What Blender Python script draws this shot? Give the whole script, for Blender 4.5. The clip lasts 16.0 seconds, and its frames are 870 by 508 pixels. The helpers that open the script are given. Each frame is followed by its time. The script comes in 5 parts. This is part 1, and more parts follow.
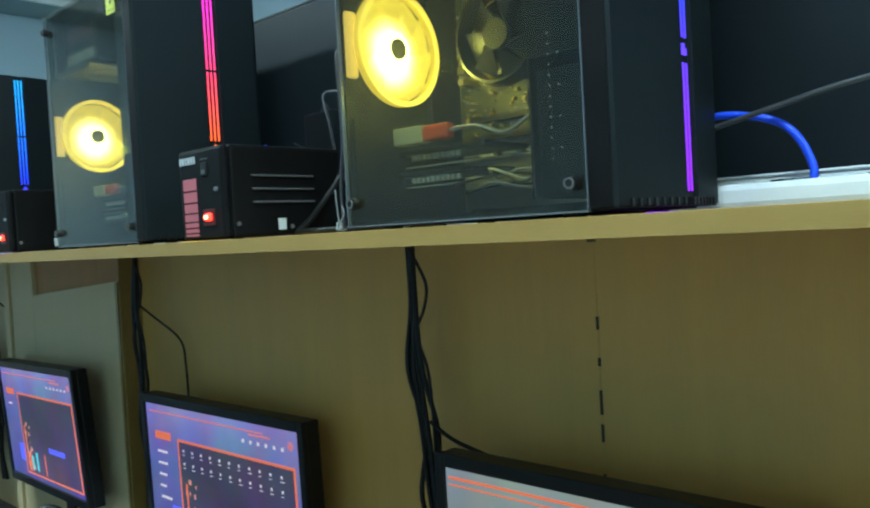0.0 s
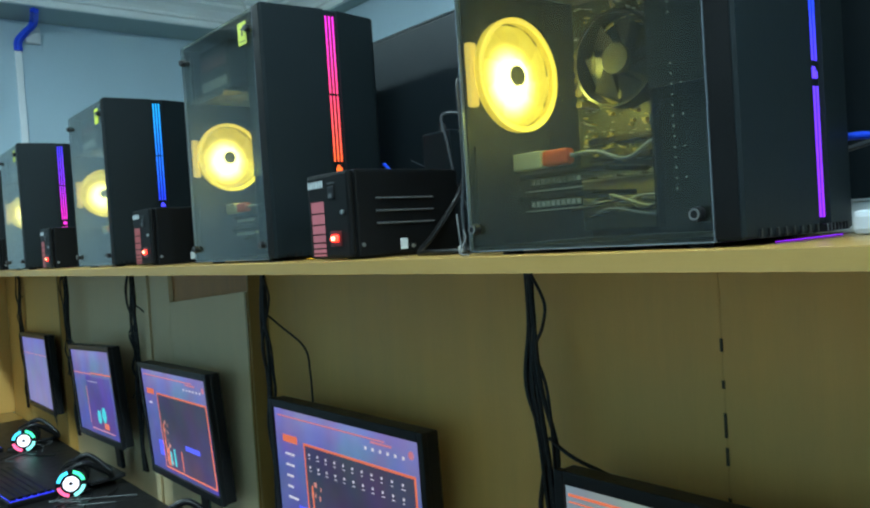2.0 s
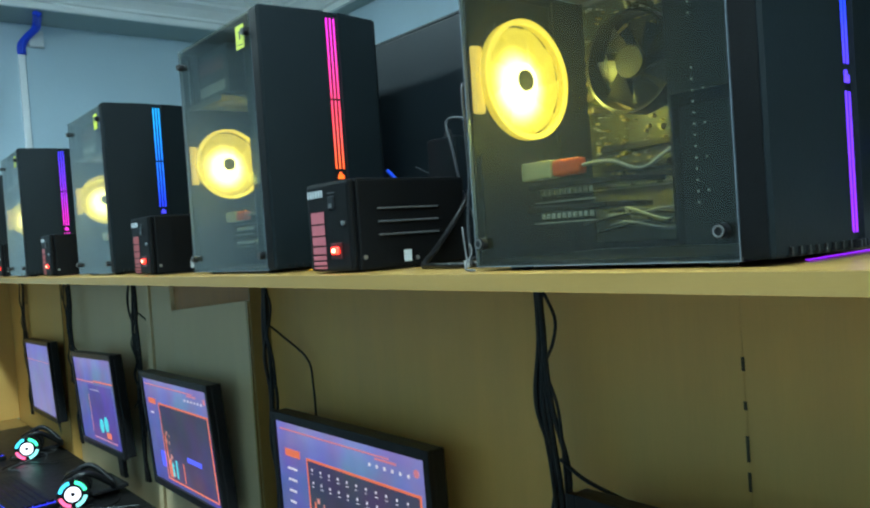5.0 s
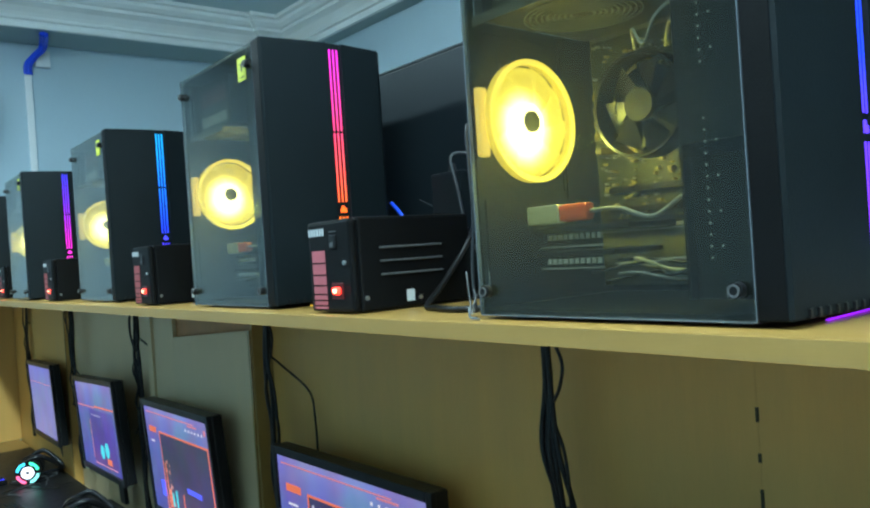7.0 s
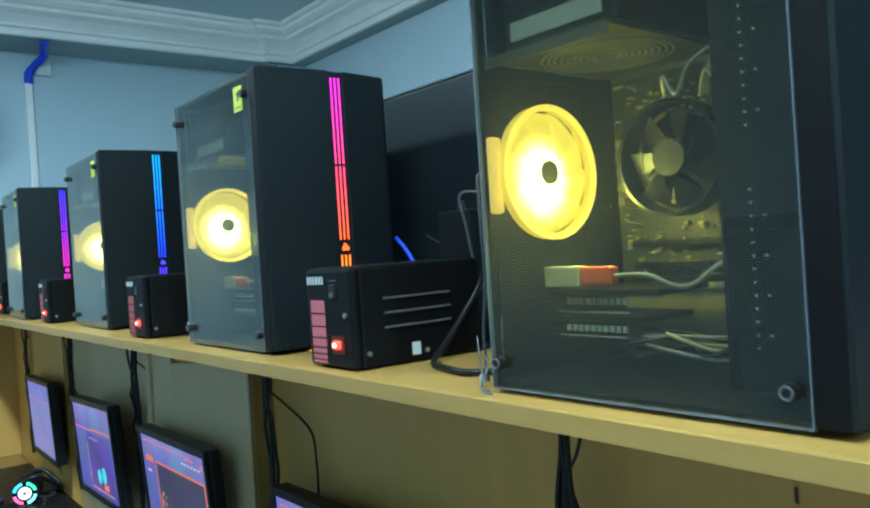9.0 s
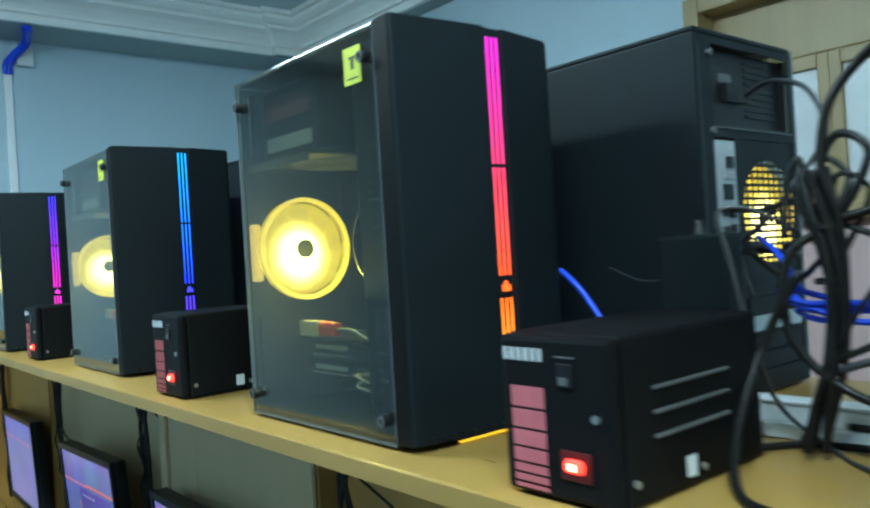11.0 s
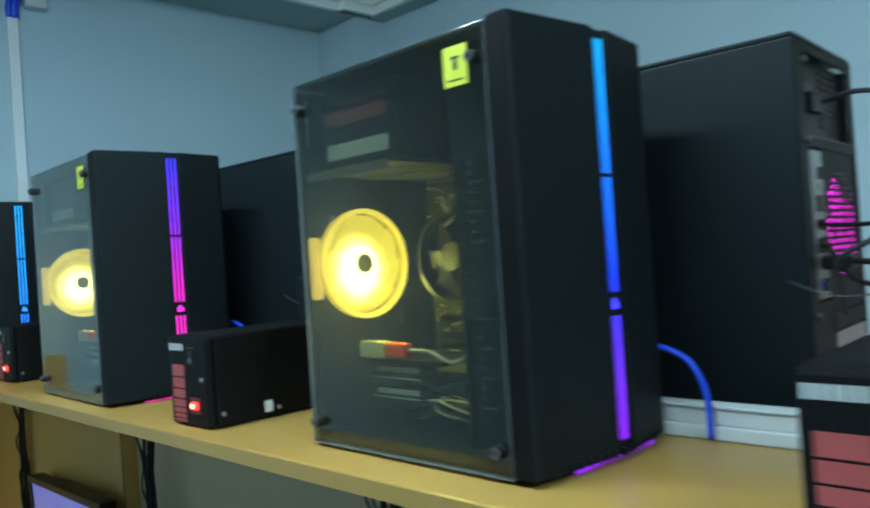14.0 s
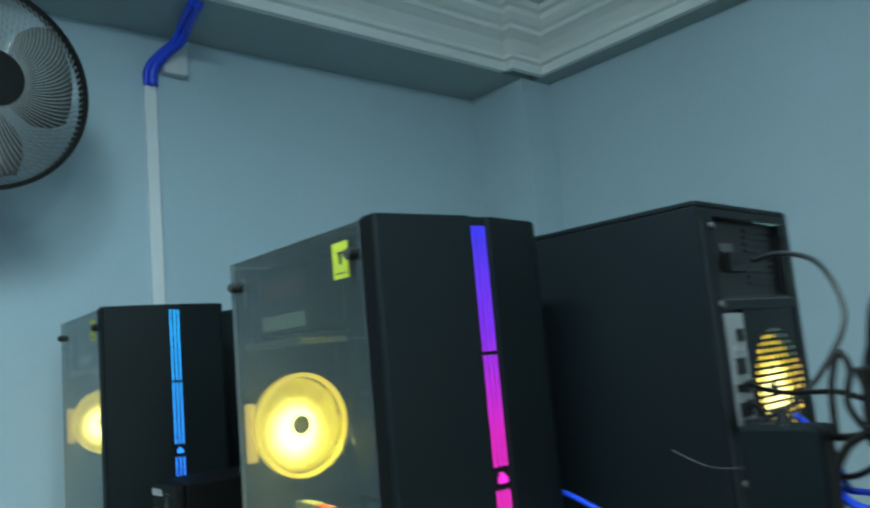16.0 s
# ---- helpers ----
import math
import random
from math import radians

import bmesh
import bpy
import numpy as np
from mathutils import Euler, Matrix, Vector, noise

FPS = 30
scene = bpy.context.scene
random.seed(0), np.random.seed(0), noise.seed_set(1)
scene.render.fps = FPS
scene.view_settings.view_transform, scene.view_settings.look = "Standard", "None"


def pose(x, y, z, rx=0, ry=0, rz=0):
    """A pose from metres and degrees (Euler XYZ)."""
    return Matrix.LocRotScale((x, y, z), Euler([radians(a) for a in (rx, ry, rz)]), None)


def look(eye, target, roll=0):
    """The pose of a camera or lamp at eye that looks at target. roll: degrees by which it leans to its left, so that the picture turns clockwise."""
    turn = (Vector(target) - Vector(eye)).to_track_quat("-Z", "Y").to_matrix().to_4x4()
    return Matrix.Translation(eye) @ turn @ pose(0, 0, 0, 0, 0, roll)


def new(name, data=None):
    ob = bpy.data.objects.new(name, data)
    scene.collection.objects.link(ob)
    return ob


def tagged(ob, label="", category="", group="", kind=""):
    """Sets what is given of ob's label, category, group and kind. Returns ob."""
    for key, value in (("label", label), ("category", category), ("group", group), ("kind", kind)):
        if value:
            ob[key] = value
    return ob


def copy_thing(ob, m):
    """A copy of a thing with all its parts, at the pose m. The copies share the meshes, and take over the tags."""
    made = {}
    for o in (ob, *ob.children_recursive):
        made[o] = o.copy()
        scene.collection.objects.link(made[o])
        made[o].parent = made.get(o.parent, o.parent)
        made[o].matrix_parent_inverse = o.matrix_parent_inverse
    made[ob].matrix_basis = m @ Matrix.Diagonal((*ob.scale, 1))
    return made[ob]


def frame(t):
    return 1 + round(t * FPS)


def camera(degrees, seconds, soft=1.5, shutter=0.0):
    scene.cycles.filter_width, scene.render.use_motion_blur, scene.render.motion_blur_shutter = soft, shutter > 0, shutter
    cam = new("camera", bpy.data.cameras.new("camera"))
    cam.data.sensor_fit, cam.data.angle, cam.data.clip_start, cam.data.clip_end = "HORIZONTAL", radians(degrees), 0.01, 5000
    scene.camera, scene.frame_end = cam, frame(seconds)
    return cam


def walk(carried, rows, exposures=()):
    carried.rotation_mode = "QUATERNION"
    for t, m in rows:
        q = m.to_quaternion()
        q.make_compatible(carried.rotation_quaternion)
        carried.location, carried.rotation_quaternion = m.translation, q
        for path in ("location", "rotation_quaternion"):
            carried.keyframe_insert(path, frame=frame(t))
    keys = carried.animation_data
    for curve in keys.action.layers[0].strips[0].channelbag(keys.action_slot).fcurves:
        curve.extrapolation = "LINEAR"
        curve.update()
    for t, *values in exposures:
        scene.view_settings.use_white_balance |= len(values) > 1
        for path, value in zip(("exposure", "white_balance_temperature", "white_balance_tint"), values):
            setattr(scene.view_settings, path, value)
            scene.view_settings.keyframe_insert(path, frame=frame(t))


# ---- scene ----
cam = camera(58.9, 16.0, soft=2.2, shutter=0.5)
PATH = [
    (0, (0.1825, 0.1238, 1.4528), (-1.1606, 1.6045, 1.3949), -3.25),
    (0.5, (0.1846, 0.1116, 1.4627), (-1.2027, 1.5512, 1.4085), -3.45),
    (1, (0.1876, 0.1054, 1.4725), (-1.2728, 1.4710, 1.4231), -3.54),
    (1.5, (0.1887, 0.0972, 1.4794), (-1.3291, 1.3988, 1.4327), -3.74),
    (2, (0.1890, 0.0971, 1.4845), (-1.3454, 1.3789, 1.4366), -3.76),
    (2.5, (0.1784, 0.1070, 1.4866), (-1.3600, 1.3840, 1.4384), -3.89),
    (3, (0.1588, 0.1159, 1.4868), (-1.3813, 1.3910, 1.4373), -4.01),
    (3.5, (0.1521, 0.1208, 1.4939), (-1.3891, 1.3943, 1.4411), -4.03),
    (4, (0.1640, 0.1216, 1.4980), (-1.3788, 1.3932, 1.4460), -4.03),
    (6.5, (0.1386, 0.1506, 1.5106), (-1.4168, 1.4076, 1.4884), -3.90),
    (7, (0.1385, 0.1524, 1.5347), (-1.4173, 1.4091, 1.5243), -3.90),
    (7.5, (0.1350, 0.1564, 1.5426), (-1.4194, 1.4148, 1.5335), -3.90),
    (8, (0.1306, 0.1594, 1.5564), (-1.4238, 1.4179, 1.5456), -4.00),
    (8.2, (0.1307, 0.1633, 1.5627), (-1.4290, 1.4151, 1.5505), -4.04),
    (10.5, (-0.2140, 0.2645, 1.6506), (-1.7785, 1.5104, 1.6481), -3.42),
    (11, (-0.3694, 0.2568, 1.6501), (-1.8956, 1.5494, 1.6518), -3.51),
    (11.5, (-0.5799, 0.2394, 1.6671), (-2.0299, 1.6167, 1.6860), -3.63),
    (12, (-0.7315, 0.2280, 1.6680), (-2.1561, 1.6317, 1.6752), -3.85),
    (12.5, (-0.8864, 0.2403, 1.6586), (-2.3055, 1.6496, 1.6642), -3.69),
    (13, (-1.0635, 0.2551, 1.6683), (-2.4855, 1.6615, 1.6770), -3.64),
    (13.5, (-1.2286, 0.2429, 1.6680), (-2.6468, 1.6532, 1.6749), -3.88),
    (14, (-1.4013, 0.1885, 1.6677), (-2.8051, 1.6129, 1.6821), -3.86),
    (14.5, (-1.5939, 0.1651, 1.6715), (-2.9990, 1.5880, 1.7033), -3.93),
    (15, (-1.7825, 0.2056, 1.6912), (-3.1944, 1.6177, 1.8026), -4.00),
    (15.5, (-1.9486, 0.2505, 1.7270), (-3.3830, 1.6294, 1.9298), -4.26),
    (16, (-2.0897, 0.2585, 1.7405), (-3.5788, 1.5670, 2.0060), -5.17),
]
walk(cam, [(t, look(eye, target, roll)) for t, eye, target, roll in PATH], [(0.0, 0.0, 6500, 10), (4.0, 0.05, 6450, 10), (6.5, 0.15, 6400, 10), (8.0, 0.15, 6150, 10), (11.0, 0.02, 6300, 10), (11.6, 0.02, 6350, 10), (12.5, 0.15, 6450, 10), (13.5, -0.02, 6300, 10), (14.2, -0.18, 6400, 10), (15.3, -0.14, 6450, 10), (16.0, -0.29, 6700, 10)])


# ---- world and lamps ----
world = bpy.data.worlds.new("world")
world.use_nodes = True
world.node_tree.nodes["Background"].inputs[0].default_value = (0.35, 0.5, 0.6, 1)
world.node_tree.nodes["Background"].inputs[1].default_value = 0.05
scene.world = world

LAMP_W = 76.0
FANW = 1.0
LAMPS = [(-2.2, 0.15, 0.57), (-0.1, 0.15, 0.53), (2.0, 0.15, 0.40)]
for lx, ly, share in LAMPS:
    data = bpy.data.lights.new("tube_light", "AREA")
    data.shape, data.size, data.size_y, data.energy, data.color = "RECTANGLE", 1.2, 0.12, LAMP_W * share, (0.65, 0.93, 1.0)
    ob = new("tube_light", data)
    ob.matrix_world = pose(lx, ly, 2.765)


# ---- materials ----
def nodes_of(name):
    m = bpy.data.materials.new(name)
    m.use_nodes = True
    return m, m.node_tree.nodes, m.node_tree.links, m.node_tree.nodes["Principled BSDF"]


def paint(name, color, rough=0.5, metal=0.0, vary=0.12, scale=6.0, bump=0.05, fine=180.0, stretch=(1, 1, 1), spec=0.5):
    """A surface with broad and fine variation of its colour and roughness, and a fine relief."""
    m, n, l, b = nodes_of(name)
    co = n.new("ShaderNodeTexCoord")
    mp = n.new("ShaderNodeMapping")
    mp.inputs["Scale"].default_value = stretch
    l.new(co.outputs["Object"], mp.inputs[0])
    broad, grain = n.new("ShaderNodeTexNoise"), n.new("ShaderNodeTexNoise")
    broad.inputs["Scale"].default_value, broad.inputs["Detail"].default_value = scale, 5
    grain.inputs["Scale"].default_value, grain.inputs["Detail"].default_value = fine, 3
    l.new(mp.outputs[0], broad.inputs["Vector"])
    l.new(mp.outputs[0], grain.inputs["Vector"])
    mix = n.new("ShaderNodeMix")
    mix.data_type = "RGBA"
    mix.inputs["A"].default_value = (*[c * (1 - vary) for c in color], 1)
    mix.inputs["B"].default_value = (*[min(1, c * (1 + vary)) for c in color], 1)
    add = n.new("ShaderNodeMath")
    add.operation = "MULTIPLY_ADD"
    l.new(grain.outputs["Fac"], add.inputs[0])
    add.inputs[1].default_value = 0.5
    l.new(broad.outputs["Fac"], add.inputs[2])
    sub = n.new("ShaderNodeMath")
    sub.operation = "SUBTRACT"
    l.new(add.outputs[0], sub.inputs[0])
    sub.inputs[1].default_value = 0.25
    l.new(sub.outputs[0], mix.inputs["Factor"])
    l.new(mix.outputs["Result"], b.inputs["Base Color"])
    rr = n.new("ShaderNodeMapRange")
    rr.inputs["To Min"].default_value, rr.inputs["To Max"].default_value = max(0.02, rough - 0.1), min(1, rough + 0.1)
    l.new(broad.outputs["Fac"], rr.inputs["Value"])
    l.new(rr.outputs[0], b.inputs["Roughness"])
    b.inputs["Metallic"].default_value = metal
    b.inputs["Specular IOR Level"].default_value = spec
    bp = n.new("ShaderNodeBump")
    bp.inputs["Strength"].default_value, bp.inputs["Distance"].default_value = bump, 0.002
    l.new(grain.outputs["Fac"], bp.inputs["Height"])
    l.new(bp.outputs[0], b.inputs["Normal"])
    return m


def glow(name, color, strength):
    m, n, l, b = nodes_of(name)
    b.inputs["Base Color"].default_value = (*[min(0.8, c * 0.5 + 0.05) for c in color], 1)
    b.inputs["Roughness"].default_value = 0.4
    b.inputs["Emission Color"].default_value = (*color, 1)
    b.inputs["Emission Strength"].default_value = strength
    return m


def glow_ramp(name, stops, axis, low, high, strength, mottle=0.0):
    """A light whose colour runs along one axis of its thing."""
    m, n, l, b = nodes_of(name)
    co, sep, mr, ramp = (n.new("ShaderNode" + k) for k in ("TexCoord", "SeparateXYZ", "MapRange", "ValToRGB"))
    l.new(co.outputs["Object"], sep.inputs[0])
    l.new(sep.outputs[axis], mr.inputs["Value"])
    mr.inputs["From Min"].default_value, mr.inputs["From Max"].default_value = low, high
    l.new(mr.outputs[0], ramp.inputs[0])
    els = ramp.color_ramp.elements
    for i, (p, c) in enumerate(stops):
        e = els[i] if i < 2 else els.new(p)
        e.position, e.color = p, (*c, 1)
    if mottle:
        no, mx = n.new("ShaderNodeTexNoise"), n.new("ShaderNodeMix")
        no.inputs["Scale"].default_value = 9
        mx.data_type, mx.blend_type = "RGBA", "OVERLAY"
        mx.inputs["Factor"].default_value = mottle
        l.new(co.outputs["Object"], no.inputs["Vector"])
        l.new(ramp.outputs[0], mx.inputs["A"])
        l.new(no.outputs["Color"], mx.inputs["B"])
        l.new(mx.outputs["Result"], b.inputs["Emission Color"])
    else:
        l.new(ramp.outputs[0], b.inputs["Emission Color"])
    b.inputs["Base Color"].default_value = (0.02, 0.02, 0.02, 1)
    b.inputs["Emission Strength"].default_value = strength
    return m


def fan_glow(name, center, inner, outer, strength_in, strength_out, reach):
    """Frosted plastic lit by lamps round the hub: brightest at the hub, fading towards the rim."""
    m, n, l, b = nodes_of(name)
    co, dist, mr, ramp = n.new("ShaderNodeTexCoord"), n.new("ShaderNodeVectorMath"), n.new("ShaderNodeMapRange"), n.new("ShaderNodeMix")
    dist.operation = "DISTANCE"
    dist.inputs[1].default_value = center
    l.new(co.outputs["Object"], dist.inputs[0])
    l.new(dist.outputs["Value"], mr.inputs["Value"])
    mr.interpolation_type = "SMOOTHSTEP"
    mr.inputs["From Min"].default_value, mr.inputs["From Max"].default_value = 0.018, reach
    ramp.data_type = "RGBA"
    ramp.inputs["A"].default_value, ramp.inputs["B"].default_value = (*inner, 1), (*outer, 1)
    l.new(mr.outputs[0], ramp.inputs["Factor"])
    l.new(ramp.outputs["Result"], b.inputs["Emission Color"])
    st = n.new("ShaderNodeMapRange")
    l.new(mr.outputs[0], st.inputs["Value"])
    st.inputs["To Min"].default_value, st.inputs["To Max"].default_value = strength_in, strength_out
    l.new(st.outputs[0], b.inputs["Emission Strength"])
    b.inputs["Base Color"].default_value = (0.5, 0.45, 0.2, 1)
    b.inputs["Roughness"].default_value = 0.5
    return m


def frosted_glow(name, color, strength, clear):
    """Frosted clear plastic that carries the light of the lamps behind it."""
    m = glow(name, color, strength)
    n, l = m.node_tree.nodes, m.node_tree.links
    tr, mx = n.new("ShaderNodeBsdfTransparent"), n.new("ShaderNodeMixShader")
    mx.inputs[0].default_value = clear
    l.new(n["Principled BSDF"].outputs[0], mx.inputs[1])
    l.new(tr.outputs[0], mx.inputs[2])
    l.new(mx.outputs[0], n["Material Output"].inputs["Surface"])
    return m


def tinted_glass(name, tint, gloss):
    m, n, l, b = nodes_of(name)
    n.remove(b)
    tr, gl, fr, mx, mu, pw = (n.new("ShaderNode" + k) for k in ("BsdfTransparent", "BsdfGlossy", "LayerWeight", "MixShader", "Math", "Math"))
    tr.inputs[0].default_value = (*tint, 1)
    gl.inputs["Color"].default_value = (0.95, 0.97, 1, 1)
    gl.inputs["Roughness"].default_value = 0.06
    fr.inputs["Blend"].default_value = 0.5
    pw.operation, mu.operation = "POWER", "MULTIPLY_ADD"
    l.new(fr.outputs["Facing"], pw.inputs[0])
    pw.inputs[1].default_value = 3.0
    l.new(pw.outputs[0], mu.inputs[0])
    mu.inputs[1].default_value, mu.inputs[2].default_value = 0.60 * gloss, 0.035 * gloss
    l.new(mu.outputs[0], mx.inputs[0])
    l.new(tr.outputs[0], mx.inputs[1])
    l.new(gl.outputs[0], mx.inputs[2])
    # Uneven whitish film added to give the glass its veil of haze and glow.
    veil, film, no, mr = (n.new("ShaderNode" + k) for k in ("BsdfDiffuse", "MixShader", "TexNoise", "MapRange"))
    co = n.new("ShaderNodeTexCoord")
    l.new(co.outputs["Object"], no.inputs["Vector"])
    no.inputs["Scale"].default_value, no.inputs["Detail"].default_value = 12, 6
    mr.inputs["To Min"].default_value, mr.inputs["To Max"].default_value = 0.008, 0.028
    l.new(no.outputs["Fac"], mr.inputs["Value"])
    veil.inputs[0].default_value = (0.75, 0.78, 0.78, 1)
    through_veil, both = n.new("ShaderNodeBsdfTranslucent"), n.new("ShaderNodeMixShader")
    through_veil.inputs[0].default_value = (0.78, 0.80, 0.76, 1)
    both.inputs[0].default_value = 0.85
    l.new(veil.outputs[0], both.inputs[1])
    l.new(through_veil.outputs[0], both.inputs[2])
    l.new(mr.outputs[0], film.inputs[0])
    l.new(mx.outputs[0], film.inputs[1])
    l.new(both.outputs[0], film.inputs[2])
    l.new(film.outputs[0], n["Material Output"].inputs["Surface"])
    return m


WALL = paint("wall_paint", (0.45, 0.58, 0.66), 0.75, vary=0.06, scale=1.6, bump=0.12, fine=90)
CEIL = paint("ceiling_paint", (0.58, 0.69, 0.72), 0.85, vary=0.05, scale=2, bump=0.1, fine=120)
# Grey-green, darkened further to put the shade under the beams into the colour.
BEAM = paint("shaded_grey_green", (0.34, 0.43, 0.44), 0.8, vary=0.06, scale=2, bump=0.1, fine=110)
CORNICE = paint("cornice_plaster", (0.84, 0.86, 0.85), 0.6, vary=0.05, scale=8, bump=0.05)
FLOOR = paint("floor_tile", (0.16, 0.15, 0.14), 0.35, vary=0.1, scale=3)
MAPLE = paint("maple_laminate", (0.325, 0.19, 0.050), 0.32, vary=0.14, scale=5, bump=0.04, fine=60, stretch=(0.6, 9, 9))
EDGE = paint("maple_edge_band", (0.33, 0.20, 0.055), 0.4, vary=0.12, scale=4, stretch=(1, 9, 9), fine=90)
BOARD = paint("board_laminate", (0.68, 0.385, 0.100), 0.5, vary=0.10, scale=4, bump=0.04, fine=50, stretch=(8, 8, 0.5))
PALE = paint("pale_board", (0.70, 0.53, 0.30), 0.55, vary=0.07, scale=3, bump=0.04, fine=60, stretch=(6, 6, 0.6))
BROWN = paint("brown_edge_wood", (0.50, 0.245, 0.09), 0.6, vary=0.2, scale=7, stretch=(9, 9, 0.7))
GAP = paint("dark_joint_filler", (0.055, 0.045, 0.02), 0.8, vary=0.3, scale=60)
STEEL = paint("black_powder_coat", (0.0075, 0.011, 0.0135), 0.42, spec=0.15, vary=0.18, scale=7, bump=0.18, fine=700)
BEZEL = paint("black_bezel_plastic", (0.0065, 0.0102, 0.0122), 0.50, spec=0.15, vary=0.15, scale=8, bump=0.12, fine=500)
INNER = paint("dark_chassis_inside", (0.22, 0.22, 0.17), 0.5, vary=0.25, scale=14, bump=0.1)
CAPGREY = paint("dull_grey_cap", (0.05, 0.05, 0.042), 0.5, vary=0.2, scale=40)
LIP = paint("bare_grey_steel", (0.10, 0.10, 0.09), 0.35, metal=0.4, vary=0.2, scale=20)
UPSBLACK = paint("matte_black_case", (0.0045, 0.0047, 0.0052), 0.52, spec=0.11, vary=0.25, scale=14, bump=0.12, fine=500)
PLASTIC = paint("black_plastic", (0.009, 0.009, 0.010), 0.38, spec=0.28, vary=0.25, scale=18, bump=0.08, fine=400)
RUBBER = paint("black_cable_rubber", (0.008, 0.0075, 0.0075), 0.42, spec=0.28, vary=0.3, scale=40)
LOUVRE = paint("dull_grey_louvre", (0.085, 0.088, 0.09), 0.45, vary=0.2, scale=40)
DARKGREY = paint("dark_grey_cable", (0.032, 0.035, 0.04), 0.42, vary=0.2, scale=40)
GREYCABLE = paint("grey_cable", (0.30, 0.31, 0.31), 0.5, vary=0.2, scale=40)
BLUECABLE = paint("blue_network_cable", (0.012, 0.07, 0.75), 0.38, vary=0.15, scale=40)
COIL = paint("dull_brown_coil", (0.14, 0.12, 0.07), 0.5, vary=0.4, scale=90)
PCB = paint("dark_circuit_board", (0.055, 0.06, 0.04), 0.4, vary=0.5, scale=70, bump=0.35, fine=300)
METAL = paint("bare_metal", (0.55, 0.56, 0.56), 0.32, metal=0.9, vary=0.15, scale=30)
PORTS = paint("port_plate", (0.44, 0.46, 0.46), 0.4, metal=0.5, vary=0.15, scale=25)
WHITE = paint("white_plastic", (0.62, 0.66, 0.68), 0.45, vary=0.08, scale=15)
CONDUIT = paint("bright_white_conduit", (0.80, 0.82, 0.84), 0.4, vary=0.06, scale=9)
CREAM = paint("cream_connector", (0.60, 0.56, 0.34), 0.5, vary=0.1, scale=40)
ORANGE = paint("orange_red_sleeve", (0.80, 0.10, 0.02), 0.5, vary=0.15, scale=40)
BRASS = paint("component_yellow", (0.40, 0.33, 0.14), 0.45, vary=0.3, scale=60)
YELLOW = paint("yellow_sticker_paper", (0.50, 0.53, 0.04), 0.55, vary=0.12, scale=60)
PINK = paint("faded_red_label", (0.42, 0.10, 0.12), 0.5, vary=0.15, scale=50)
REDLABEL = paint("dull_red_label", (0.30, 0.055, 0.055), 0.5, vary=0.2, scale=50)
INK = paint("black_ink", (0.02, 0.02, 0.02), 0.6)
PRINT = paint("pale_print", (0.42, 0.44, 0.45), 0.5, vary=0.15, scale=200)
LABELGREY = paint("grey_label", (0.32, 0.33, 0.32), 0.5, vary=0.2, scale=60)
REDPRINT = paint("dark_red_print", (0.10, 0.022, 0.026), 0.5)
WOOD = paint("varnished_window_wood", (0.34, 0.25, 0.12), 0.4, vary=0.2, scale=5, stretch=(7, 7, 0.6), bump=0.06)
FROST = paint("frosted_pane", (0.62, 0.66, 0.70), 0.3, vary=0.1, scale=14, bump=0.3, fine=60)
PINKWOOD = paint("pinkish_boards", (0.52, 0.36, 0.36), 0.5, vary=0.12, scale=4, stretch=(9, 9, 0.6))
FANGREY = paint("fan_cage_chrome", (0.42, 0.45, 0.46), 0.45, metal=0.4, vary=0.1)
BLADE = paint("smoke_grey_blade", (0.10, 0.10, 0.10), 0.35, vary=0.1)
RIMGLASS = paint("glass_edge_highlight", (0.11, 0.13, 0.15), 0.2, vary=0.35, scale=25)
GLASS = tinted_glass("smoked_side_glass", (0.74, 0.76, 0.69), 1.0)
FC = (-0.3105, 0.079, 0.211)
FANLIT = fan_glow("lit_fan_blades", (FC[0] - 0.0095, FC[1] - 0.006, FC[2] - 0.008), (1.0, 0.93, 0.40), (0.86, 0.68, 0.07), 7.0, 0.95, 0.052)
FANTAB = glow("lit_fan_corner", (0.95, 0.66, 0.13), 1.05)
FANRIM = frosted_glow("lit_fan_rim", (0.90, 0.69, 0.07), 1.1, 0.5)
FANEDGE = frosted_glow("lit_fan_edge", (0.95, 0.76, 0.12), 1.5, 0.35)
TUBE = glow("lit_tube", (0.68, 0.94, 1.0), 85)
# Dark red that paints the glow round the battery box lamps.
REDHALO = paint("painted_red_halo", (0.07, 0.004, 0.004), 0.35, vary=0.1, scale=60)
REDLED = glow("red_led", (1.0, 0.022, 0.008), 6.0)
HOTLED = glow("hot_led_core", (1.0, 0.38, 0.2), 8.0)
M1, O1, Y1, C1, B1, V1 = (0.78, 0.012, 0.62), (1, 0.12, 0.008), (1, 0.62, 0.03), (0.005, 0.40, 0.95), (0.01, 0.045, 0.95), (0.25, 0.012, 0.85)
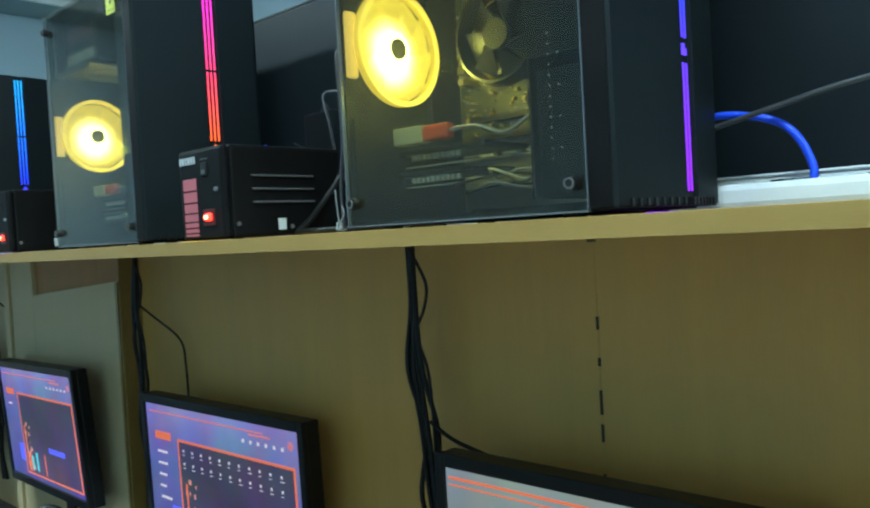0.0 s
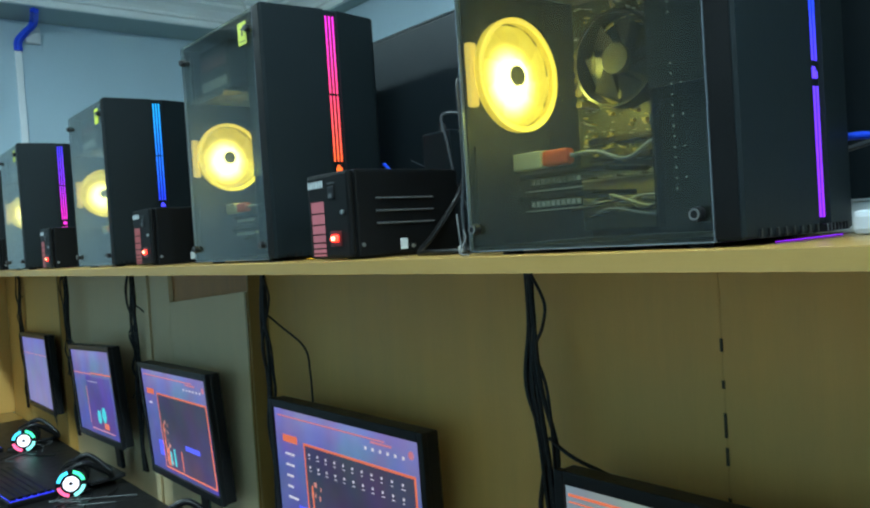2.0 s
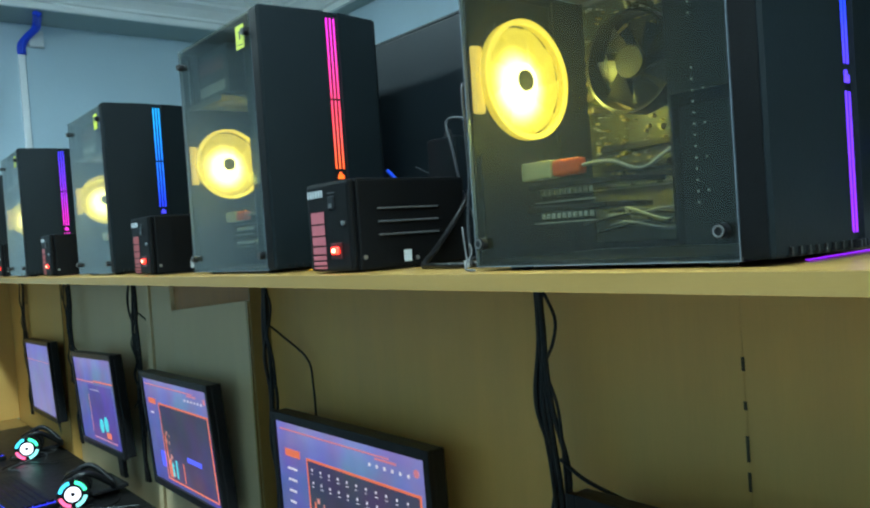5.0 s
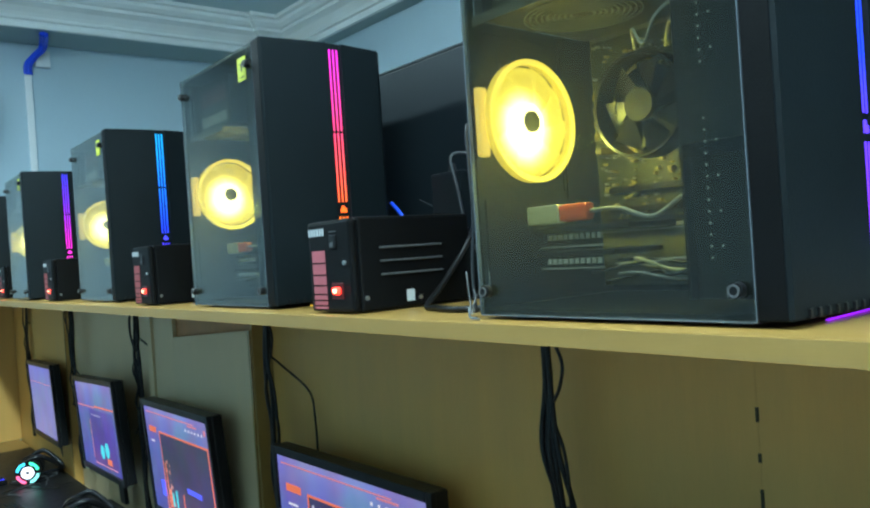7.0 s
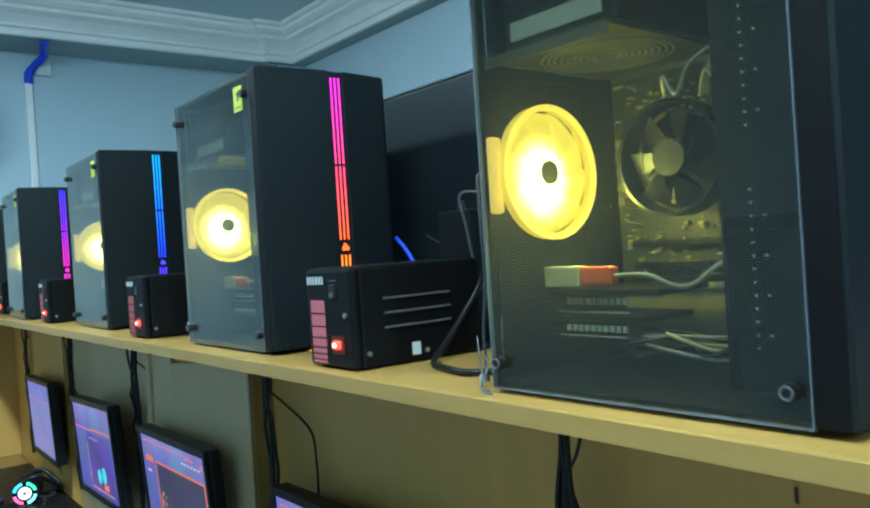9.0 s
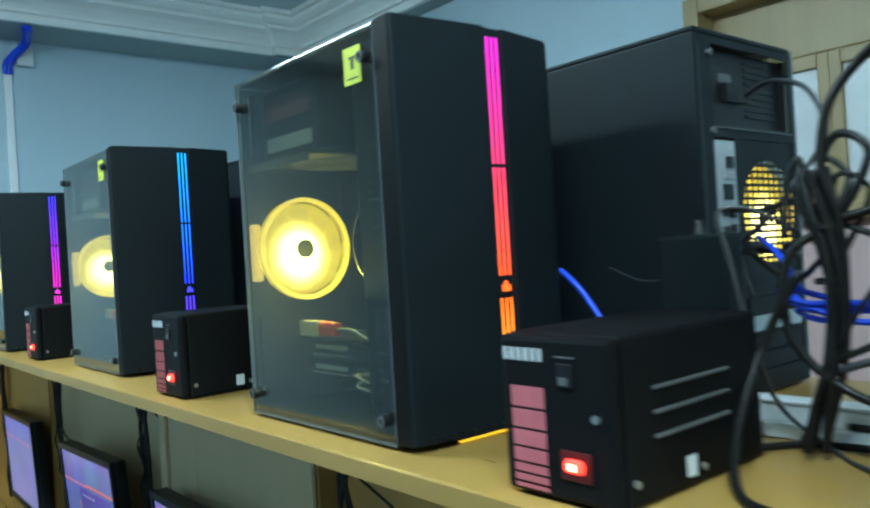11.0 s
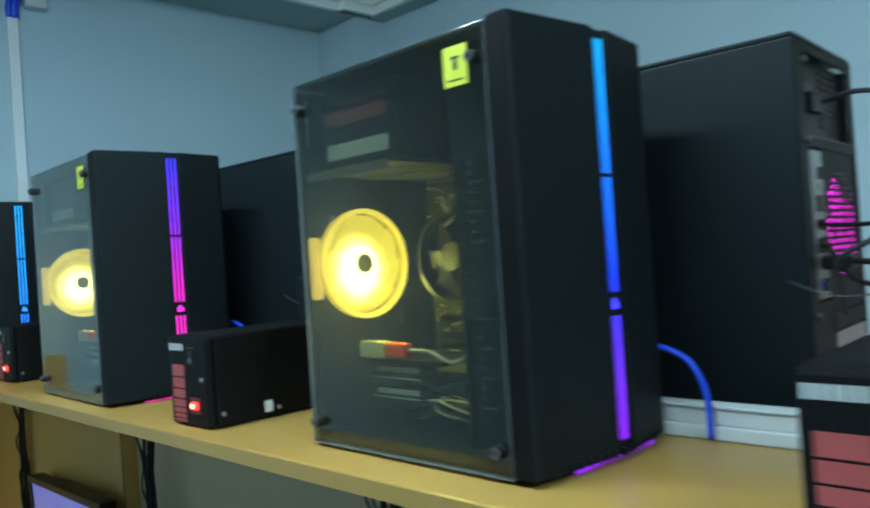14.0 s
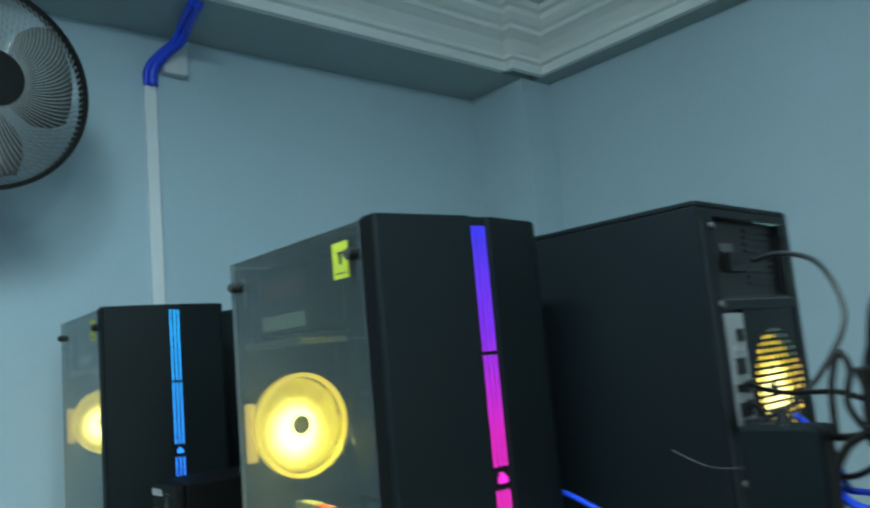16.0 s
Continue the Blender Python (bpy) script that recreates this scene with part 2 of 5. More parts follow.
RUNS = {
    "A": [(0, V1), (1, B1), (0.5, B1)],
    "B": [(0, Y1), (1, M1), (0.35, O1), (0.62, (0.95, 0.05, 0.12))],
    "C": [(0, V1), (1, C1), (0.4, B1), (0.7, (0.008, 0.2, 1))],
    "D": [(0, (0.95, 0.03, 0.45)), (1, (0.03, 0.03, 0.98)), (0.45, M1), (0.72, (0.22, 0.02, 0.95))],
    "E": [(0, B1), (1, C1), (0.4, (0.02, 0.3, 1))],
}
STRIPS = {k: glow_ramp("light_bar_" + k.lower(), v, "Z", 0.015, 0.42, 2.1) for k, v in RUNS.items()}


# ---- mesh helpers ----
def box(bm, x0, x1, y0, y1, z0, z1, bevel=0.0, m=None):
    r = bmesh.ops.create_cube(bm, size=1, matrix=Matrix.Translation(((x0 + x1) / 2, (y0 + y1) / 2, (z0 + z1) / 2)) @ Matrix.Diagonal((x1 - x0, y1 - y0, z1 - z0, 1)))
    vs = r["verts"]
    if bevel:
        es = list({e for v in vs for e in v.link_edges})
        out = bmesh.ops.bevel(bm, geom=es, offset=bevel, segments=2, affect="EDGES", profile=0.6)
        vs = list({v for f in out["faces"] for v in f.verts} | {v for v in vs if v.is_valid})
    if m is not None:
        bmesh.ops.transform(bm, matrix=m, verts=vs)
    return vs


def boxes(*rows, bevel=0.0):
    bm = bmesh.new()
    for r in rows:
        box(bm, *r, bevel=bevel)
    return bm


def cyl(bm, center, axis, r, h, seg=24, r2=None):
    rot = {"x": pose(0, 0, 0, 0, 90, 0), "y": pose(0, 0, 0, -90, 0, 0), "z": Matrix.Identity(4)}[axis]
    return bmesh.ops.create_cone(bm, cap_ends=True, segments=seg, radius1=r, radius2=r if r2 is None else r2, depth=h, matrix=Matrix.Translation(center) @ rot)["verts"]


def ring(bm, center, r_in, r_out, h, seg=40, axis="x"):
    """A flat ring with a rectangular section."""
    def at(a, r, d):
        p = (d, r * math.cos(a), r * math.sin(a))
        p = p if axis == "x" else ((p[1], p[0], p[2]) if axis == "y" else (p[1], p[2], p[0]))
        return bm.verts.new(Vector(center) + Vector(p))
    rows = [[at(2 * math.pi * i / seg, r, d) for r, d in ((r_in, -h / 2), (r_out, -h / 2), (r_out, h / 2), (r_in, h / 2))] for i in range(seg)]
    for i in range(seg):
        a, b = rows[i], rows[(i + 1) % seg]
        for j in range(4):
            bm.faces.new((a[j], b[j], b[(j + 1) % 4], a[(j + 1) % 4]))
    bmesh.ops.recalc_face_normals(bm, faces=bm.faces[:])


def smooth_path(pts, steps=7):
    pts = [Vector(p) for p in pts]
    out = []
    for i in range(len(pts) - 1):
        a, b, c, d = pts[max(0, i - 1)], pts[i], pts[i + 1], pts[min(len(pts) - 1, i + 2)]
        for k in range(steps):
            t = k / steps
            out.append(0.5 * (2 * b + (c - a) * t + (2 * a - 5 * b + 4 * c - d) * t * t + (3 * b - a - 3 * c + d) * t ** 3))
    return out + [pts[-1]]


def tube(bm, pts, r, seg=7, steps=7):
    pts = smooth_path(pts, steps)
    prev, up = None, Vector((0.13, 0.21, 0.97)).normalized()
    for i, p in enumerate(pts):
        d = (pts[min(i + 1, len(pts) - 1)] - pts[max(i - 1, 0)]).normalized()
        s = d.cross(up)
        s = s.normalized() if s.length > 0.05 else d.orthogonal().normalized()
        u = s.cross(d).normalized()
        loop = [bm.verts.new(p + r * (math.cos(2 * math.pi * k / seg) * s + math.sin(2 * math.pi * k / seg) * u)) for k in range(seg)]
        if prev:
            near = min(range(seg), key=lambda k: (loop[k].co - prev[0].co).length)
            loop = loop[near:] + loop[:near]
            for k in range(seg):
                bm.faces.new((prev[k], prev[(k + 1) % seg], loop[(k + 1) % seg], loop[k]))
        else:
            bm.faces.new(loop[::-1])
        prev = loop
    bm.faces.new(prev)


def mesh_object(name, bm, material, smooth=False):
    me = bpy.data.meshes.new(name)
    bm.to_mesh(me)
    bm.free()
    for m in material if isinstance(material, (list, tuple)) else [material]:
        me.materials.append(m)
    if smooth:
        for p in me.polygons:
            p.use_smooth = True
    return new(name, me)


def part(name, bm, material, parent, label="", smooth=False):
    ob = mesh_object(name, bm, material, smooth)
    ob.parent = parent
    return tagged(ob, label)


def thing(name, label, category, group="", kind=""):
    return tagged(new(name), label, category, group, kind)


def structure(name, bm, material, label="", category="", smooth=False):
    return tagged(mesh_object(name, bm, material, smooth), label or name.replace("_", " "), category or name.split("_")[0], kind="structure")


def cable(bm_pts, r, material, name, parent, label=""):
    bm = bmesh.new()
    tube(bm, bm_pts, r)
    return part(name, bm, material, parent, label, smooth=True)


# ---- the room ----
WX, WY, EX, SY, CZ = -4.12, 2.45, 2.6, -2.4, 2.892
BX, BY, BZ = -3.855, 2.365, 2.707  # inner faces and underside of the ceiling beams
structure("floor", boxes((WX - 0.15, EX + 0.15, SY - 0.15, WY + 0.15, -0.12, 0)), FLOOR, "grey tiled floor of the computer room", "floor")
structure("ceiling", boxes((WX - 0.15, EX + 0.15, SY - 0.15, WY + 0.15, CZ, CZ + 0.1)), CEIL, "plain blue-grey painted ceiling with a moulded border", "ceiling")
structure("wall_west", boxes((WX - 0.15, WX, SY - 0.15, WY + 0.15, 0, CZ)), WALL, "blue-grey painted end wall with cable conduit", "wall")
# the north wall has the window's opening
W0, W1, Z0, Z1 = -1.665, -0.55, 0.95, 2.385
structure("wall_north", boxes((WX, W0, WY, WY + 0.15, 0, CZ), (W1, EX, WY, WY + 0.15, 0, CZ), (W0, W1, WY, WY + 0.15, 0, Z0), (W0, W1, WY, WY + 0.15, Z1, CZ)), WALL, "blue-grey painted long wall with a wooden window", "wall")
structure("wall_south", boxes((WX, EX, SY - 0.15, SY, 0, CZ)), WALL, "blue-grey painted wall", "wall")
structure("wall_east", boxes((EX, EX + 0.15, SY, WY, 0, CZ)), WALL, "blue-grey painted wall", "wall")
structure("corner_column", boxes((WX, BX, 2.30, WY, 0, BZ)), WALL, "blue-grey painted square column in the room's corner", "column")
structure("beam_west", boxes((WX, BX, SY, WY, BZ, CZ)), BEAM, "grey-green ceiling beam over the end wall, shade in its colour", "beam")
structure("beam_north", boxes((BX, EX, BY, WY, BZ, CZ)), BEAM, "grey-green ceiling beam over the long wall, shade in its colour", "beam")


def cornice_run(bm, a, b, inward, miter_a, miter_b):
    """A stepped moulding along a line at the beam's lower edge, rising to the ceiling. Miters give how far each end follows the profile."""
    prof = [(0.0, 0.0), (0.022, 0.0), (0.022, 0.016), (0.014, 0.020), (0.014, 0.034), (0.030, 0.038), (0.030, 0.052), (0.038, 0.066), (0.056, 0.088), (0.082, 0.102),
            (0.090, 0.104), (0.090, 0.120), (0.108, 0.126), (0.126, 0.142), (0.126, 0.160), (0.150, 0.164), (0.150, 0.183), (0.0, 0.183)]
    a, b, inward = Vector(a), Vector(b), Vector(inward)
    d = (b - a).normalized()
    rows = [[bm.verts.new(p + inward * o + d * (s * o) + Vector((0, 0, z))) for o, z in prof] for p, s in ((a, miter_a), (b, -miter_b))]
    n = len(prof)
    for i in range(n):
        bm.faces.new((rows[0][i], rows[0][(i + 1) % n], rows[1][(i + 1) % n], rows[1][i]))
    bmesh.ops.recalc_face_normals(bm, faces=bm.faces[:])


bm = bmesh.new()
JY, JX = 2.215, BX + 0.035  # where the moulding steps round the column's head
cornice_run(bm, (BX, SY, BZ + 0.001), (BX, JY, BZ + 0.001), (1, 0, 0), 0, 0)
cornice_run(bm, (BX, JY, BZ + 0.001), (JX, JY, BZ + 0.001), (0, -1, 0), 0, -1)
cornice_run(bm, (JX, JY, BZ + 0.001), (JX, BY, BZ + 0.001), (1, 0, 0), -1, 1)
cornice_run(bm, (JX, BY, BZ + 0.001), (EX, BY, BZ + 0.001), (0, -1, 0), 1, 0)
structure("cornice_trim", bm, CORNICE, "off-white moulded plaster cornice along the ceiling beams", "cornice")

# window with deep wooden lining, frosted panes above boards
win = thing("window_1", "wooden framed window with frosted panes and pinkish boards below", "window", kind="structure")
part("window_frame", boxes((W0, W0 + 0.05, WY - 0.035, WY + 0.15, Z0, Z1), (W1 - 0.05, W1, WY - 0.035, WY + 0.15, Z0, Z1), (W0 + 0.05, W1 - 0.05, WY - 0.035, WY + 0.15, Z1 - 0.05, Z1),
                           (W0 + 0.05, W1 - 0.05, WY + 0.05, WY + 0.12, 2.15, 2.34), bevel=0.004), WOOD, win, "varnished yellow-brown wooden lining")
part("window_sill", boxes((W0 + 0.05, W1 - 0.05, WY - 0.02, WY + 0.15, 1.68, 1.725), bevel=0.004), WOOD, win)
for i in range(3):
    x0 = W0 + 0.05 + i * 0.337
    part("sash", boxes((x0, x0 + 0.032, WY + 0.05, WY + 0.09, 1.725, 2.15), (x0 + 0.305, x0 + 0.337, WY + 0.05, WY + 0.09, 1.725, 2.15),
                       (x0 + 0.032, x0 + 0.305, WY + 0.05, WY + 0.09, 1.725, 1.765), (x0 + 0.032, x0 + 0.305, WY + 0.05, WY + 0.09, 2.11, 2.15), bevel=0.004), WOOD, win)
    part("pane", boxes((x0 + 0.032, x0 + 0.305, WY + 0.066, WY + 0.072, 1.765, 2.11)), FROST, win, "frosted white pane")
part("window_back", boxes((W0, W1, WY + 0.13, WY + 0.15, Z0, Z1)), PALE, win)
for i in range(9):
    x0 = W0 + 0.05 + i * 0.112
    part("plank", boxes((x0, x0 + 0.108, WY + 0.03, WY + 0.06, Z0, 1.68), bevel=0.003), PINKWOOD, win)

for lx, ly, _ in LAMPS:
    t = thing("ceiling_light", "white tube light on the ceiling", "ceiling light", "tube lights on the ceiling")
    t.matrix_world = pose(lx, ly, CZ - 0.08)
    part("housing", boxes((-0.62, 0.62, -0.05, 0.05, 0, 0.08), bevel=0.008), WHITE, t)
    bm = bmesh.new()
    cyl(bm, (0, 0, -0.02), "x", 0.014, 1.2, 16)
    part("tube", bm, TUBE, t, "lit fluorescent tube", smooth=True)

# conduit, junction box and blue cable on the end wall
t = thing("cable_conduit", "white plastic cable conduit running down the blue-grey wall", "conduit")
part("trunking", boxes((WX, WX + 0.016, 1.030, 1.062, 1.1, 2.58), bevel=0.003), CONDUIT, t)
t = thing("junction_box", "small pale junction box on the wall beside the conduit", "junction box")
part("body", boxes((WX, WX + 0.035, 1.080, 1.150, 2.590, 2.672), bevel=0.006), WHITE, t)
t = thing("blue_cable_bundle", "bright blue network cables bent from the conduit towards the ceiling beam", "network cable")
for i, (dy, dx) in enumerate(((0, 0), (0.012, 0.006), (-0.010, 0.005), (0.003, 0.014))):
    cable([(WX + 0.008 + dx, 1.046 + dy, 2.55), (WX + 0.016 + dx, 1.046 + dy, 2.595), (WX + 0.045 + dx, 1.070 + dy, 2.632), (WX + 0.085 + dx, 1.098 + dy, 2.662),
           (WX + 0.125 + dx, 1.100 + dy, BZ - 0.014 - dx), (WX + 0.27 + dx, 1.070 + dy, BZ - 0.014 - dx)], 0.0095, BLUECABLE, "cable", t)


# Plain white plate added where the wall has a bright patch.
t = thing("white_wall_plate", "white plate added for a bright patch on the blue-grey wall", "socket")
part("plate", boxes((-2.27, -2.11, WY - 0.012, WY, 1.66, 1.76), bevel=0.003), WHITE, t)


# ---- wall fan ----
def wall_fan():
    t = thing("wall_fan", "wall-mounted fan with a chrome wire cage and smoky blades", "fan")
    R = 0.210
    bm = bmesh.new()
    ring(bm, (0, 0, 0), R - 0.005, R + 0.005, 0.026, 64)
    part("cage_rim", bm, PLASTIC, t, "black rim of the wire cage")
    for side, depth in (("front_cage", 0.075), ("rear_cage", -0.08)):
        bm = bmesh.new()
        for i in range(96):
            a = 2 * math.pi * i / 96
            pts = []
            for k in range(7):
                f = k / 6
                r = 0.055 + (R - 0.055) * f
                aa = a + 0.55 * f
                pts.append((depth * (1 - f ** 2.2), r * math.cos(aa), r * math.sin(aa)))
            tube(bm, pts, 0.0013, 4, 2)
        ring(bm, (depth, 0, 0), 0.0535, 0.0565, 0.003, 48)
        tagged(part(side, bm, FANGREY, t, "fine chrome wire cage"), kind="stuff")
    bm = bmesh.new()
    cyl(bm, (0.075, 0, 0), "x", 0.056, 0.008, 32)
    part("badge", bm, PLASTIC, t)
    bm = bmesh.new()
    cyl(bm, (0.0, 0, 0), "x", 0.045, 0.06, 24)
    part("hub", bm, PLASTIC, t)
    for b in range(3):
        bm = bmesh.new()
        a0 = 2.1 * b + 0.3
        grid = []
        for i in range(6):
            r = 0.04 + 0.15 * i / 5
            w = 0.55 + 0.25 * math.sin(math.pi * i / 5)
            grid.append([bm.verts.new((0.03 * (j / 5 - 0.5) * 2, r * math.cos(a0 + w * (j / 5 - 0.5) * 2), r * math.sin(a0 + w * (j / 5 - 0.5) * 2))) for j in range(6)])
        for i in range(5):
            for j in range(5):
                bm.faces.new((grid[i][j], grid[i + 1][j], grid[i + 1][j + 1], grid[i][j + 1]))
        ob = part("blade", bm, BLADE, t, "smoky grey blade", smooth=True)
        ob.modifiers.new("thick", "SOLIDIFY").thickness = 0.003
    bm = bmesh.new()
    cyl(bm, (-0.13, 0, 0), "x", 0.06, 0.12, 24, 0.05)
    part("motor_housing", bm, PLASTIC, t, smooth=False)
    part("wall_bracket", boxes((-0.30, -0.15, -0.02, 0.02, -0.10, -0.05), (-0.315, -0.29, -0.05, 0.05, -0.17, 0.03), bevel=0.004), PLASTIC, t)
    t.matrix_world = pose(-3.79, 0.575, 2.367, 0, 6, 8)


wall_fan()

# ---- benches: desk, back boards and the shelf ----
SZ = 1.458
ST = 0.0185  # thickness of the shelf board
bench = thing("computer_bench", "maple laminate computer bench with a raised shelf and back boards", "bench")
part("shelf_board", boxes((WX + 0.004, 1.6, 0.672, 1.29, SZ - ST, SZ), bevel=0.002), MAPLE, bench, "maple laminate shelf board")
part("edge_band", boxes((WX + 0.004, 1.6, 0.6695, 0.6717, SZ - ST + 0.0004, SZ - 0.0004)), EDGE, bench, "lighter maple edge band")
part("back_board", boxes((-0.3048, 1.6, 0.950, 0.968, 0.05, SZ - ST - 0.001)), BOARD, bench, "olive-toned laminate board")
part("back_board", boxes((-1.462, -0.3052, 0.950, 0.968, 0.05, SZ - ST - 0.001)), BOARD, bench, "olive-toned laminate board")
part("back_board", boxes((-3.12, -2.10, 0.935, 0.968, 0.05, SZ - ST - 0.001)), PALE, bench, "pale laminate board")
bm = boxes((-1.945, -1.464, 0.902, 0.914, 0.05, SZ - 0.075))
for v in bm.verts:
    if v.co.z > 1:
        v.co.z = SZ - (0.112 if v.co.x < -1.8 else 0.074)
part("back_board", boxes((-2.098, -1.946, 0.902, 0.914, 0.05, SZ - ST - 0.001)), PALE, bench, "pale laminate board")
part("back_board", bm, PALE, bench, "pale laminate board cut at a slant")
part("edge_band", boxes((-1.472, -1.4625, 0.8985, 0.9015, 0.05, SZ - 0.076)), MAPLE, bench)
part("end_panel", boxes((WX + 0.004, WX + 0.022, 0.36, 0.904, 0.7505, SZ - ST - 0.001)), BOARD, bench, "olive-toned laminate end panel")
part("side_batten", boxes((-1.4618, -1.456, 0.9025, 0.949, 0.05, SZ - ST - 0.002)), EDGE, bench, "tan raw wood edge")
part("top_batten", boxes((-2.098, -1.464, 0.915, 0.968, SZ - 0.130, SZ - ST - 0.001)), BROWN, bench, "brown raw wood batten")
part("post", boxes((-2.135, -2.10, 0.895, 0.934, 0.05, SZ - ST - 0.001)), PALE, bench)
part("back_board", boxes((WX + 0.004, -3.122, 0.905, 0.968, 0.05, SZ - ST - 0.001)), BOARD, bench, "olive-toned laminate board")
part("edge_band", boxes((-3.128, -3.1225, 0.9015, 0.9045, 0.05, SZ - ST - 0.002)), MAPLE, bench)
part("desktop", boxes((WX + 0.004, 1.6, 0.34, 0.894, 0.725, 0.75), bevel=0.002), MAPLE, bench, "maple laminate desktop")
for x in (-3.9, -2.6, -1.3, 0.0, 1.3):
    part("leg_panel", boxes((x - 0.01, x + 0.01, 0.42, 0.89, 0.0, 0.724)), BOARD, bench)
part("rear_desktop", boxes((WX + 0.004, 1.6, 0.97, 1.62, 0.725, 0.75), bevel=0.002), MAPLE, bench)
for x in (-3.9, -1.3, 1.3):
    part("leg_panel", boxes((x - 0.01, x + 0.01, 0.97, 1.55, 0.0, 0.724)), BOARD, bench)
z = SZ - 0.12
for h, gap in ((0.016, 0.035), (0.010, 0.03), (0.03, 0.012), (0.022, 0.04), (0.035, 0.02), (0.018, 0.03), (0.04, 0.03), (0.03, 0.04)):
    part("joint_filler", boxes((-0.3068, -0.3032, 0.9485, 0.9515, z - h, z)), GAP, bench)
    z -= h + gap
part("joint_filler", boxes((-0.314, -0.302, 0.9485, 0.9515, SZ - ST - 0.010, SZ - ST - 0.003)), GAP, bench)


# ---- computer towers ----
TW, TD, TH = 0.2325, 0.333, 0.4275


def computer_tower():
    t = thing("computer_tower", "black computer tower with a smoked glass side and lit fan on the shelf", "computer", "towers on the shelf")
    R = -TD
    # shell
    part("top_panel", boxes((R, -0.0282, 0.006, TW, TH - 0.006, TH), bevel=0.002), STEEL, t)
    part("bottom_panel", boxes((R, -0.0282, 0.006, TW, 0.004, 0.010)), STEEL, t)
    part("side_panel", boxes((R, -0.0282, TW - 0.005, TW, 0.0105, TH - 0.0065), bevel=0.0015), STEEL, t, "plain black steel side panel")
    part("tray", boxes((R + 0.008, -0.09, TW - 0.028, TW - 0.025, 0.02, TH - 0.008)), INNER, t)
    for x in (R + 0.04, -0.06):
        for y in (0.03, TW - 0.03):
            bm = bmesh.new()
            cyl(bm, (x, y, 0.002), "z", 0.012, 0.004, 16)
            part("foot", bm, PLASTIC, t)
    # front bezel: two gently faceted halves either side of the light bar
    bm = bmesh.new()
    prof = [(-0.028, 0.0), (-0.0045, 0.0), (-0.0015, 0.003), (0.011, 0.116), (0.0065, 0.1175), (0.0065, 0.1405), (0.011, 0.142), (0.000, TW - 0.012), (-0.004, TW - 0.005), (-0.014, TW), (-0.028, TW)]
    rows = [[bm.verts.new((x, y, z)) for x, y in prof] for z in (0.006, TH + 0.001)]
    for i in range(len(prof)):
        j = (i + 1) % len(prof)
        bm.faces.new((rows[0][i], rows[0][j], rows[1][j], rows[1][i]))
    bm.faces.new(rows[0][::-1])
    bm.faces.new(rows[1])
    bmesh.ops.recalc_face_normals(bm, faces=bm.faces[:])
    es = [e for e in bm.edges if abs(e.verts[0].co.z - e.verts[1].co.z) < 1e-6]
    bmesh.ops.bevel(bm, geom=es, offset=0.002, segments=2, affect="EDGES")
    # Thin blacker cover: the side's dark reflection is put into its colour.
    part("bezel_side_shade", boxes((-0.0276, -0.0052, -0.0007, 0.0003, 0.008, TH - 0.002)), UPSBLACK, t, "deep black cover that darkens the bezel's side")
    bez = part("front_bezel", bm, BEZEL, t, "matte black front bezel with a light slot")
    for i in range(15):
        y = 0.02 + i * 0.0125
        face = -0.001 + 0.11 * (y - 0.003) if y < 0.116 else 0.011 - 0.140 * (y - 0.142)
        part("vent_slat", boxes((face - 0.006, face + 0.0018, y, y + 0.0035, 0.0068, 0.014)), PLASTIC, bez)
    # light bar: three thin lines in three runs, with an emblem between
    for z0, z1 in ((0.284, 0.418), (0.166, 0.280), (0.020, 0.142)):
        for k in range(3):
            y = 0.1198 + k * 0.0070
            part("light_line", boxes((0.0067, 0.0076, y + 0.0004, y + 0.0031, z0, z1)), STRIPS["B"], t, "thin coloured light line")
    # Added glowing line that imitates the light bar's glow on the shelf.
    part("light_line", boxes((-0.005, -0.002, 0.06, TW - 0.03, 0.0010, 0.0015)), STRIPS["B"], t, "glowing line added for the coloured light on the shelf")
    bm = boxes((0.0067, 0.0086, 0.1235, 0.135, 0.149, 0.156), (0.0067, 0.0086, 0.126, 0.131, 0.1555, 0.160), bevel=0.0008)
    part("emblem", bm, STRIPS["B"], t, "small lit emblem")
    # glass side
    glass = part("glass_side", boxes((R + 0.001, -0.029, 0.0, 0.004, 0.005, TH - 0.002), bevel=0.0012), GLASS, t, "smoked tempered glass panel")
    for x in (R + 0.014, -0.042):
        for z in (0.030, TH - 0.034):
            bm = bmesh.new()
            cyl(bm, (x, -0.0035, z), "y", 0.0065, 0.007, 16)
            cyl(bm, (x, -0.0078, z), "y", 0.0045, 0.002, 16)
            screw = part("thumbscrew", bm, PLASTIC, glass)
            bm = bmesh.new()
            ring(bm, (x, -0.0090, z), 0.0036, 0.0052, 0.0012, 20, "y")
            part("screw_ring", bm, LOUVRE, screw, "worn grey screw rim")
    # The polished edges carry their highlight line as a paler colour.
    part("glass_edge", boxes((R + 0.0004, R + 0.0018, -0.0004, 0.0042, 0.005, TH - 0.002)), RIMGLASS, glass, "polished glass edge with its highlight as pale colour")
